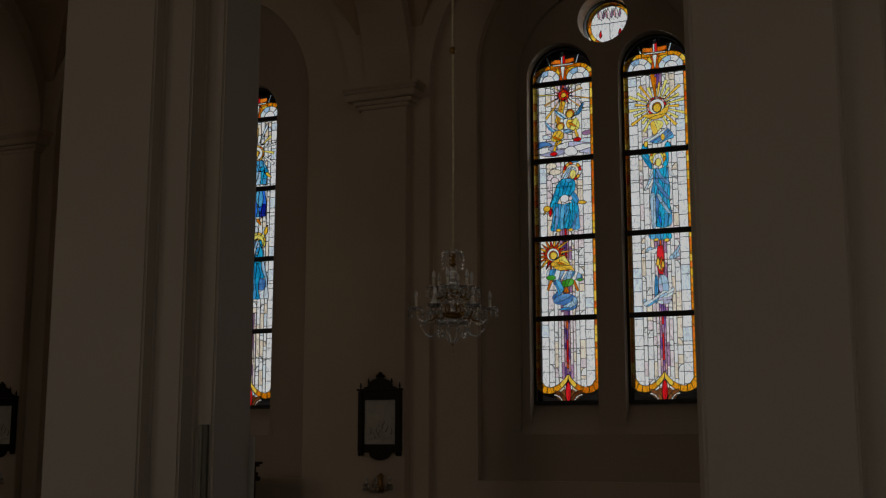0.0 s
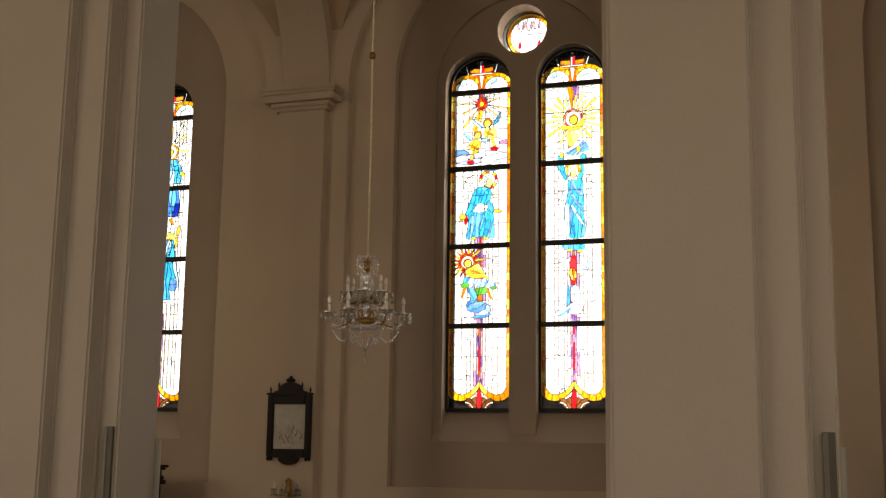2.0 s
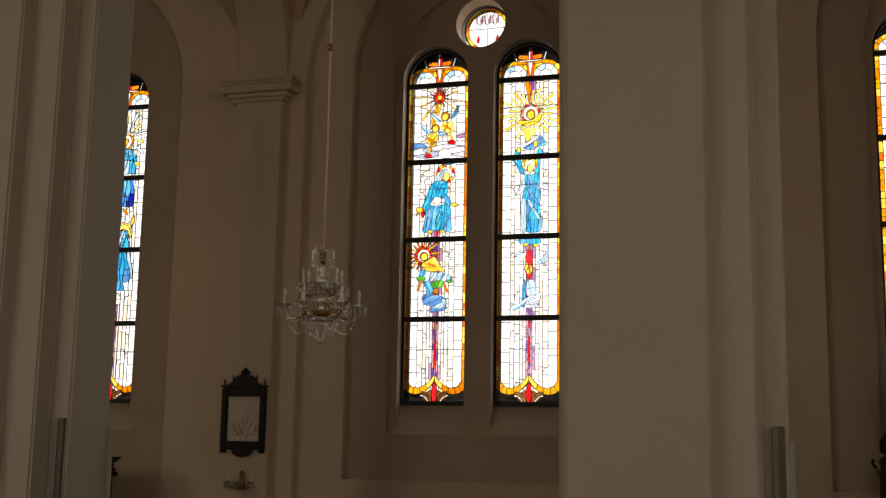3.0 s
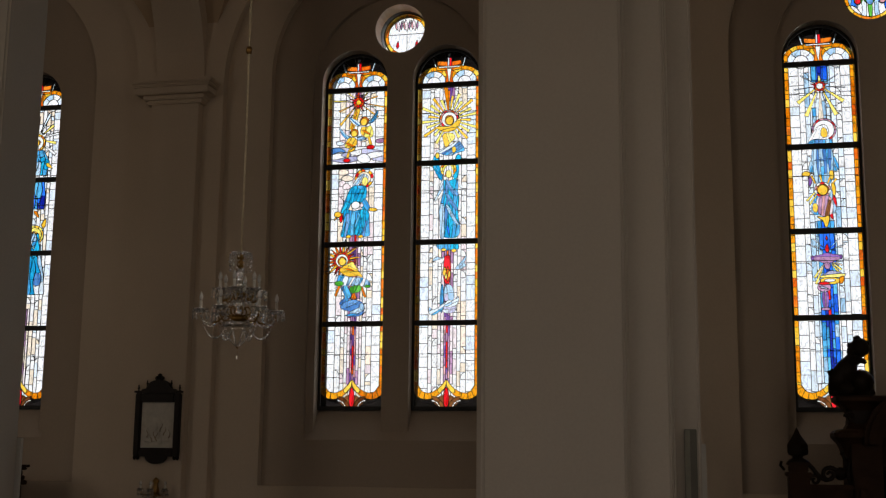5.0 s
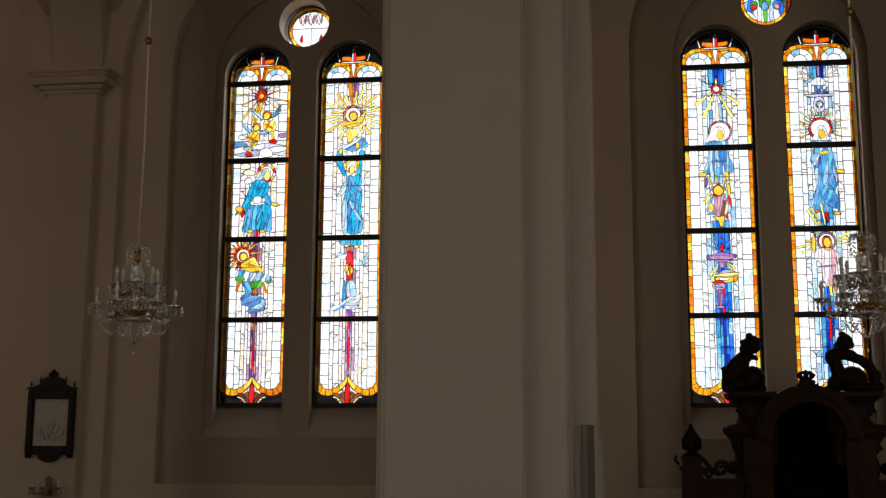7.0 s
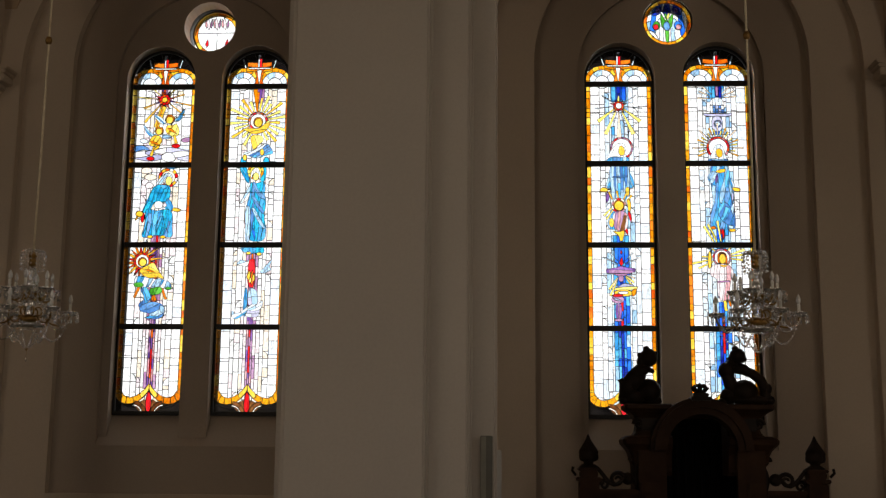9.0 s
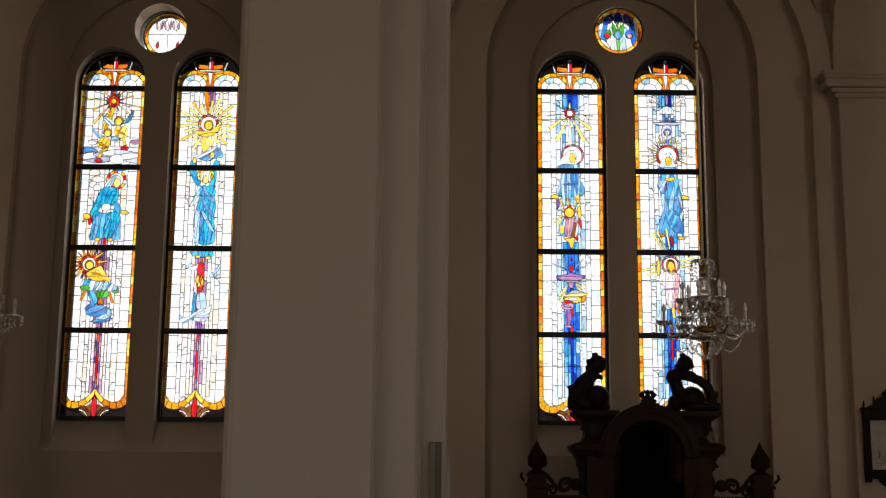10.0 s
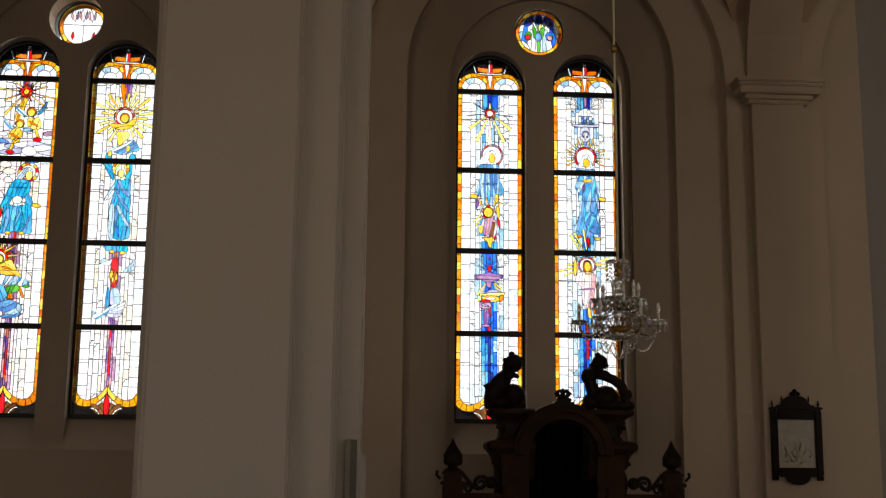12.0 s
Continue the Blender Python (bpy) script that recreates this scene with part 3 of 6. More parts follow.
def lancet_border(d, f):
    e = HALF
    # head: lobes, dark ground, cross
    for i in range(7):
        a, b = math.pi * (0.08 + 0.84 * i / 7), math.pi * (0.08 + 0.84 * (i + 1) / 7)
        d.add([(0.0, 6.2), (e * 1.2 * math.cos(a), SPRING + e * 1.2 * math.sin(a)), (e * 1.2 * math.cos(b), SPRING + e * 1.2 * math.sin(b))], "black")
    for sgn in (-1, 1):
        cx = sgn * 0.187
        d.ring(cx, 6.04, 0.15, 0.2, ["amber", "gold", "amber"], 7, -5 if sgn > 0 else 5, 185 if sgn > 0 else 175)
        d.ring(cx, 6.04, 0.08, 0.15, ["ice", "white", "pale"], 4, 0, 180)
        d.disc(cx, 6.04, 0.08, "white")
    d.add([(-0.055, 6.03), (0.055, 6.03), (0.03, 6.13), (0.075, 6.235), (-0.075, 6.235), (-0.03, 6.13)], "orange")
    d.add([(-0.028, 6.215), (0.028, 6.215), (0.0, 6.02)], "white")
    d.add([(-0.022, 6.215), (0.024, 6.215), (0.018, 6.40), (-0.018, 6.40)], "ice")
    d.add([(0.0, 6.215), (0.03, 6.215), (0.03, 6.36), (0.0, 6.36)], "red")
    d.add([(-0.145, 6.262), (-0.022, 6.245), (-0.022, 6.305), (-0.145, 6.315)], "orange")
    d.add([(0.03, 6.245), (0.145, 6.262), (0.145, 6.315), (0.03, 6.305)], "orange")
    d.add([(-0.155, 6.205), (-0.03, 6.19), (-0.075, 6.236), (-0.15, 6.25)], "amber")
    d.add([(0.03, 6.19), (0.155, 6.205), (0.15, 6.25), (0.075, 6.236)], "amber")
    d.box(-0.13, 0.13, 6.228, 6.246, "white")
    for sgn in (-1, 1):
        d.add([(sgn * 0.155, 6.24), (sgn * 0.175, 6.24), (sgn * 0.205, 6.345), (sgn * 0.19, 6.35)], "ice")
    # side borders
    z = 2.36
    while z < 6.05:
        h = d.rnd.uniform(0.07, 0.13)
        for sgn in (-1, 1):
            x0, x1 = sorted((sgn * f, sgn * (HALF + 0.01)))
            d.box(x0, x1, z, min(z + h, 6.06), d.rnd.choice(["amber", "amber", "amber", "gold", "orange"]))
        z += h
    # foot: dark ground, curled amber band, red drop and white arcs
    d.base = 2.0
    d.box(-0.4, 0.4, 2.1, 2.30, "black")
    d.box(-0.4, 0.4, 2.1, 2.215, "brown")
    for sgn in (-1, 1):
        cx = sgn * 0.193
        arc = [(cx + sgn * 0.187 * math.cos(radians(q)), 2.42 - 0.187 * math.sin(radians(q))) for q in range(0, 151, 15)]
        d.add(arc + [(0.0, 2.3), (0.0, 2.1), (sgn * 0.42, 2.1), (sgn * 0.42, 2.42)], "black")
        d.form([(sgn * x, z) for x, z in ((0, 51), (3, 46), (8, 41), (15, 36.5), (22, 34.5), (29, 37), (32.5, 44), (38.5, 44), (37.5, 34), (30, 28.5), (21, 27.5), (13, 30), (6, 35), (0, 42))], "amber")
        for x0, z0, x1, z1 in ((17, 28, 18, 36), (26, 27.5, 25, 36), (33, 30, 29, 38), (39, 38, 32, 41)):
            d.beam(sgn * x0, z0, sgn * x1, z1, 0.35, 0.35, "black")
        d.form([(sgn * x, z) for x, z in ((0, 52), (4, 45), (11, 39), (8, 34), (4, 38), (0, 43))], "gold")
        d.form([(sgn * x, z) for x, z in ((3, 34), (9, 30), (16, 25), (9, 19), (2, 19))], "brown")
        d.ring(sgn * 0.17, 2.165, 0.09, 0.107, ["white"], 3, 90, 175 if sgn > 0 else 5)
        d.ring(sgn * 0.17, 2.165, 0.107, 0.15, ["brown", "brown"], 2, 95 if sgn > 0 else 85, 175 if sgn > 0 else 5)
    d.form([(0, 44), (3.6, 34), (2.6, 19), (-2.6, 19), (-3.6, 34)], "red", 1)
    return d


def halo(d, x, z, r, ringcolors, field="white", head="gold", hr=0.42):
    d.disc(x, z, r, field, 18)
    d.ring(x, z, r, r * 1.28, ringcolors, 12)
    if head:
        d.ring(x, z - r * 0.08, r * hr * 0.7, r * hr * 1.15, ["amber", "gold"], 4, 10, 170)
        d.blob(x, z - r * 0.12, r * hr * 0.72, r * hr, head, 0)
        d.box(x - r * hr * 0.35, x + r * hr * 0.35, z - r * (0.3 + hr), z - r * (0.02 + hr), head)


def nimbus(d, x, z, r, w, colors, field="white", n=12):
    """A ring of small pieces round a plain field, in centimetres over the foot of the panel."""
    d.disc(x * 0.01, d.base + z * 0.01, (r - w) * 0.01, field, 20)
    d.ring(x * 0.01, d.base + z * 0.01, (r - w) * 0.01, r * 0.01, colors, n)


def lancet_a():
    d, f = lancet_design(11, ["white", "white", "white", "rose", "sand"], {"w": 0.036, "mid_colors": ["mauve", "pink", "violet", "mauve"], "stem": [(2.45, 4.22), (5.82, 6.03)], "stem_colors": ["red", "mauve", "red", "orange", "violet"], "side_colors": ["rose", "mauve", "rose"]})
    # top panel: red sun, two winged gold shapes with horns, clouds
    d.base = BARS[2]
    d.waves(-0.335, 0.335, 5.08, 5.3, 5, ["white", "ice", "rose", "white", "lavender"])
    d.form([(-34, 22), (-26, 25), (-16, 21), (-14, 17), (-24, 19), (-34, 14)], "steel")
    d.form([(-22, 15), (-12, 19), (-6, 14), (-14, 11)], "lavender")
    d.form([(22, 32), (34, 34), (34, 28), (24, 27)], "mauve")
    d.form([(-2, 10), (6, 16), (14, 14), (18, 5), (6, 3)], "white")
    d.form([(-26, 33), (-16, 30), (-18, 26), (-27, 27)], "ice")
    for x1, z1, w in ((-33, 83, 1.3), (-24, 69, 1.6), (-22, 52, 2.6), (24, 86, 1.5), (34, 72, 1.5), (25, 60, 1.8), (-14, 93, 1.2), (13, 93, 1.2)):
        d.beam(0.5 + x1 * 0.2, 79.5 + (z1 - 79.5) * 0.2, x1, z1, 0.6, w, "gold" if w > 1.4 else "yellow")
    d.beam(0, 72, -8, 46, 6, 5, "gold")
    d.beam(-2, 68, -9, 40, 2, 1.6, "amber")
    d.rays(0.005, d.base + 0.795, 0.05, 0.125, 15, ["red", "orange", "violet"], w0=0.012, w1=0.002, vary=0.25)
    d.ring(0.005, d.base + 0.795, 0.032, 0.066, ["red", "red", "orange"], 9)
    d.disc(0.005, d.base + 0.795, 0.032, "gold")
    for hx, hz, r in ((8, 55.5, 5.6), (-4, 41.4, 5.0)):
        sg = 1 if hx > 0 else -1
        if hx > 0:
            d.draped([(4, 50), (-4, 50), (-13, 62), (-6, 60), (2, 55)], ["sky", "pale", "ice"], 140, 2.2, 0.3)
            d.draped([(12, 54), (17, 58), (26, 71), (24, 60), (18, 52)], ["sky", "pale", "sky"], 55, 2.2, 0.3)
            d.draped([(4, 49), (12, 48), (17, 51), (21, 38), (14, 33), (8, 37), (3, 40)], ["gold", "yellow", "gold"], 70, 5, 0.6)
            d.slip(5, 45, 17, 38, 0.14, "amber")
            d.beam(14, 36, 17, 26, 2.4, 3.2, "gold")
            d.oval(16.5, 23, 5, 2.6, "red")
        else:
            d.draped([(-7, 38), (-12, 37), (-25, 52), (-20, 39), (-12, 33)], ["sky", "pale", "sky"], 135, 2.4, 0.3)
            d.draped([(-1, 37), (6, 37), (12, 34), (6, 31), (0, 32)], ["pale", "sky"], 10, 2.4, 0.3)
            d.draped([(-10, 37), (-1, 35), (0, 26), (-9, 22), (-17, 24), (-14, 32)], ["gold", "yellow", "gold"], 60, 5, 0.6)
            d.slip(-15, 29, -3, 24, 0.16, "amber")
            d.beam(-9, 22, -12.5, 11, 2.2, 3.2, "gold")
            d.slip(-2, 24, -11, 17, 0.16, "gold")
            d.oval(-13, 7.8, 4.6, 2.4, "red")
        d.oval(hx, hz, r, r, "amber")
        d.oval(hx - 0.4, hz - 0.8, r * 0.78, r * 0.8, "gold")
    # second panel: blue seated shape
    d.base = BARS[1]
    for x, z, w in ((-16, 88, 7), (-11, 80, 8), (-17, 74, 5), (-12, 70, 5)):
        d.form([(x - w, z - 3), (x - w, z + 3), (x, z + 5), (x + w, z + 1), (x + w * 0.6, z - 3)], "sand" if w > 5 else "rose")
    nimbus(d, 9.4, 80, 11.6, 3.4, ["red", "gold", "white", "orange", "gold"], "sand", 13)
    d.form([(5, 92), (14, 94), (22, 92), (12, 90)], "sky")
    d.oval(-18.5, 33, 2.2, 6.5, "red")
    d.draped([(2, 82), (7, 86), (13, 85), (15.5, 79), (10, 81), (6, 74), (1, 70), (-5, 71), (-3, 76)], ["pale", "lavender", "ice"], 60, 2.4, 0.4)
    d.oval(10.5, 76, 3.8, 5.6, "yellow")
    d.oval(-22.5, 36.5, 4.4, 3.6, "gold")
    d.slip(-24, 34, -27, 29, 0.2, "gold")
    d.form([(15, 43), (20, 44), (27, 42), (25, 39), (17, 39.5)], "gold")
    d.draped([(-9, 66), (-13, 56), (-17, 46), (-20, 38), (-13, 38), (-6, 48), (-5, 60)], ["teal", "sky", "teal"], 65, 3.0, 0.5)
    d.draped([(-4, 72), (5, 71), (12, 71), (13.5, 63), (12, 54), (6, 50), (-10, 50), (-13, 54), (-9.5, 65)], ["teal", "teal", "sky", "teal"], 75, 4.6, 1.0)
    d.form([(-1, 72), (5, 65), (11, 71)], "sky")
    d.draped([(10, 56), (14, 52), (18, 44), (14, 38.5), (6, 44), (7, 50)], ["teal", "sky"], 125, 3.4, 0.5)
    d.oval(-0.5, 47.4, 5.4, 4.6, "white")
    d.form([(6, 51), (10, 47), (7, 44), (4, 46)], "rose")
    d.draped([(-16, 43), (-8, 42), (-2, 40), (5, 42), (13, 42), (17.5, 36), (17, 20), (19, 8.5), (6, 9), (-2, 12), (-8, 8.5), (-20, 8.5), (-15, 24)], ["teal", "teal", "sky", "teal", "steel"], 82, 4.2, 1.3, 2)
    d.draped([(-1, 40), (5, 38), (9, 24), (4, 11), (-2, 12), (0, 26)], ["sky", "teal"], 75, 3.4, 1.0)
    d.slip(-12, 38, -17, 12, 0.07, "sky")
    d.oval(-8.5, 9.5, 3.2, 1.9, "gold")
    d.oval(6.5, 9.2, 3.2, 1.9, "gold")
    # third panel: great sun over gold, white, green and blue shapes
    d.base = BARS[0]
    d.rays(-0.16, d.base + 0.76, 0.085, 0.25, 20, ["gold", "red", "amber", "orange"], w0=0.017, w1=0.002, vary=0.25)
    d.beam(-8, 78, 12, 80, 2.2, 0.3, "gold")
    d.beam(-10, 83, 6, 93, 2.2, 0.3, "gold")
    nimbus(d, -16, 76, 10.0, 2.4, ["red", "orange", "red", "amber"], "white", 12)
    d.oval(-15.6, 75, 5.4, 5.6, "amber")
    d.oval(-15.2, 74.6, 4.4, 4.6, "gold")
    for x0, x1, z1 in ((-18, -23, 33.5), (1, -2, 30), (8, 14, 31.5), (-4, 2, 30)):
        d.beam(x0, 46, x1, z1, 2.6, 2.4, "amber")
    d.draped([(-22.5, 60), (-7, 56), (10, 55), (20, 50.5), (18.5, 41.5), (11, 45), (2, 43), (-6, 46), (-13, 45), (-25, 48.5)], ["pale", "ice", "sky", "pale", "white"], 65, 3.6, 1.3, 1)
    d.oval(-18.6, 48.4, 5.8, 3.0, "green")
    d.draped([(-6, 43.5), (-0.5, 45.5), (8.4, 46.5), (9.8, 39.5), (2, 36.5), (-5, 36.5)], ["green", "green"], 70, 5, 0.8)
    d.oval(16.3, 44.3, 3.8, 1.7, "green")
    d.draped([(-20, 66), (-10, 71), (-2, 75), (1, 69), (6, 62), (11.5, 54.5), (3, 57.5), (-6.5, 56), (-15, 59.5)], ["gold", "yellow", "gold"], 150, 5.5, 0.9)
    d.slip(-12, 66, 0, 63, 0.13, "amber")
    d.draped([(-17.5, 43), (-10.5, 47), (-5.5, 41), (-2.5, 31), (-10, 26), (-18, 21.5), (-17, 27.5), (-11, 31), (-12.5, 37.5)], ["steel", "sky", "steel"], 110, 4.0, 0.6)
    d.draped([(-17, 23), (-5, 29), (7, 28), (14, 22), (12.5, 12.5), (6.6, 8.5), (-9, 9), (-2, 15), (-15.5, 17)], ["steel", "sky", "steel", "pale"], 20, 5.0, 1.0)
    d.form([(8, 26), (14, 21), (12, 14), (7, 18)], "pale")
    d.slip(-10, 10, 7, 12, 0.1, "sky")
    return lancet_border(d, f)


def lancet_b():
    d, f = lancet_design(23, ["white", "white", "white", "white", "sand", "rose"], {"w": 0.036, "mid_colors": ["mauve", "pink", "violet", "mauve"], "stem": [(2.45, 4.1), (5.82, 6.05)], "stem_colors": ["red", "mauve", "red", "orange", "violet"], "side_colors": ["rose", "mauve", "rose"]})
    # top panel: broad gold rays, gold shape over pale cloth
    d.base = BARS[2]
    for k in range(22):
        a = radians(-62 + 304 * k / 21)
        far = (26, 33, 29, 36)[k % 4]
        c, q = math.cos(a), math.sin(a)
        d.beam(0.5 + 12 * c, 52.6 + 12 * q, 0.5 + far * c, 52.6 + far * q, 1.2, 3.2, ("yellow", "gold", "yellow")[k % 3])
    d.beam(-0.5, 64, -4, 95, 2.0, 4.6, "amber")
    d.beam(1.5, 75, 3.5, 95, 1.0, 3.4, "violet")
    nimbus(d, 0.5, 52.6, 11.4, 2.4, ["red", "pink", "orange", "pink"], "white", 14)
    d.oval(0.8, 51.5, 5.6, 6.2, "amber")
    d.oval(1.0, 50.8, 4.6, 5.2, "gold")
    d.draped([(-18, 14), (-7, 17), (4, 21), (12, 28), (22, 13), (11.5, 12), (2.5, 7), (-9.5, 10.5)], ["ice", "sky", "pale", "ice", "steel"], 35, 3.4, 1.0, 1)
    d.draped([(-8.7, 36), (6, 36), (8.5, 29), (1.5, 23), (-3, 17), (-5.8, 23)], ["gold", "yellow", "gold"], 105, 5, 0.7)
    d.draped([(-20, 43.5), (-8.6, 44.5), (3, 43.5), (12, 54), (15, 52), (14, 46), (8, 39), (-3.7, 36.5), (-10.6, 40)], ["gold", "yellow"], 10, 5, 0.8)
    for x0, x1 in ((-19, -12), (8, 15)):
        d.form([(x0, -3), (x1, -3), (x1 + 0.6, 7), ((x0 + x1) / 2, 10), (x0 + 0.5, 6)], "teal")
    d.oval(-13.5, 8.7, 2.4, 3.6, "gold")
    d.oval(6.6, 15.2, 2.4, 3.8, "gold")
    # second panel: long blue shape with raised sleeves and crossing grey folds
    d.base = BARS[1]
    d.draped([(-20.5, 96), (-13, 96), (-6.5, 82), (-7, 71.5), (-12, 77), (-17, 86)], ["teal", "sky", "teal"], 125, 3.4, 0.6)
    d.draped([(6, 96), (13, 96), (12.5, 76), (5.5, 73)], ["teal", "teal", "sky"], 95, 3.4, 0.6)
    nimbus(d, 0, 87, 9.6, 2.8, ["gold", "amber", "yellow"], "yellow", 11)
    d.draped([(-6, 84), (-3, 91), (3, 92), (6, 84), (6, 76), (2, 85), (-3, 85), (-5, 76)], ["white", "ice"], 90, 3, 0.3)
    d.oval(0.6, 81, 3.6, 4.8, "yellow")
    d.draped([(-7, 77), (-4, 67), (-7.5, 53), (-19, 47), (-13, 57), (-10, 67)], ["ice", "white", "pale"], 60, 3, 0.6)
    d.draped([(10, 72), (13, 66), (19, 60), (17, 67), (13, 74)], ["ice", "white"], 120, 3, 0.4)
    d.draped([(-10.5, 42), (-5, 62), (-6.5, 75), (0, 72), (10.6, 76.5), (12.5, 66), (11.5, 60), (14, 51), (11.5, 34), (14.5, 21), (14.5, 4), (-7, 4), (-9, 21), (-11, 31)], ["teal", "sky", "teal", "teal", "steel"], 86, 3.2, 1.3, 2)
    d.draped([(-11, 43), (-7, 47), (-4, 42), (-4.5, 22), (-4, 3), (-9.5, 3), (-9.5, 22)], ["steel", "pale", "steel"], 90, 2.8, 0.6, 2)
    d.draped([(-4, 74), (-1, 66), (5, 56), (13.5, 53), (11, 60), (4, 64), (0, 75)], ["pale", "steel", "ice"], 125, 3, 0.6)
    d.draped([(-4, 57), (1, 47), (10, 36), (13, 38), (5, 49), (0, 58)], ["steel", "pale"], 130, 2.6, 0.6)
    d.draped([(-4, 45), (3, 30), (12, 18), (14, 21), (7, 31), (1, 43)], ["pale", "steel"], 125, 2.6, 0.6)
    d.slip(-1, 20, 2, 6, 0.12, "blue")
    # third panel: hem, white birds, red flame, blue pillar
    d.base = BARS[0]
    d.draped([(-10.6, 98), (10.4, 98), (15, 85.5), (6, 86), (0, 84.5), (-15, 87.5)], ["teal", "sky", "teal"], 85, 3.6, 0.7)
    d.oval(-4.6, 85.6, 2.8, 1.7, "gold")
    d.oval(7.5, 84.4, 3.0, 2.0, "gold")
    d.draped([(-19.5, 72.5), (-12, 79), (-7.5, 75), (-2.9, 79.5), (4.2, 73), (-3, 75), (-6.5, 68.5), (-12, 71)], ["ice", "white", "pale"], 20, 4, 0.5)
    d.draped([(8, 63), (14.5, 69), (24.5, 81), (19.5, 69), (23.5, 66.5), (15, 61.5)], ["ice", "pale", "white"], 50, 3.4, 0.5)
    d.form([(-4.4, 78), (0, 79), (4, 78), (4.2, 45.5), (-4.6, 45.5)], "red", 1)
    d.slip(-3.4, 54, -2.8, 66, 0.22, "gold")
    d.slip(0.4, 48, 0.8, 66, 0.16, "orange")
    d.slip(2.4, 52, 2.6, 62, 0.2, "gold")
    d.slip(-1.6, 50, -1.2, 58, 0.2, "yellow")
    d.draped([(-7.8, 45), (-4, 45), (-4.4, 12), (-9, 12)], ["teal", "sky"], 90, 4, 0.2, 2)
    d.draped([(-3.6, 44.5), (6, 44.5), (9, 30), (6, 24), (-3.8, 24)], ["lavender", "steel", "pale"], 95, 5, 0.5, 2)
    d.draped([(-6, 23), (10.6, 23), (10.6, 11), (-6, 11)], ["pale", "ice", "lavender"], 0, 6, 0.5, 2)
    d.draped([(-21.5, 20), (-17, 14.5), (-8, 19), (-2, 26), (-3, 18), (-9, 13), (-15, 9), (-21.5, 9.5)], ["pale", "sky", "ice"], 30, 3.2, 0.5)
    d.draped([(-5, 21), (2, 27), (8, 25), (14.5, 33), (13.5, 22), (8, 18.5), (0, 18)], ["ice", "pale", "white"], 25, 3.2, 0.5)
    return lancet_border(d, f)


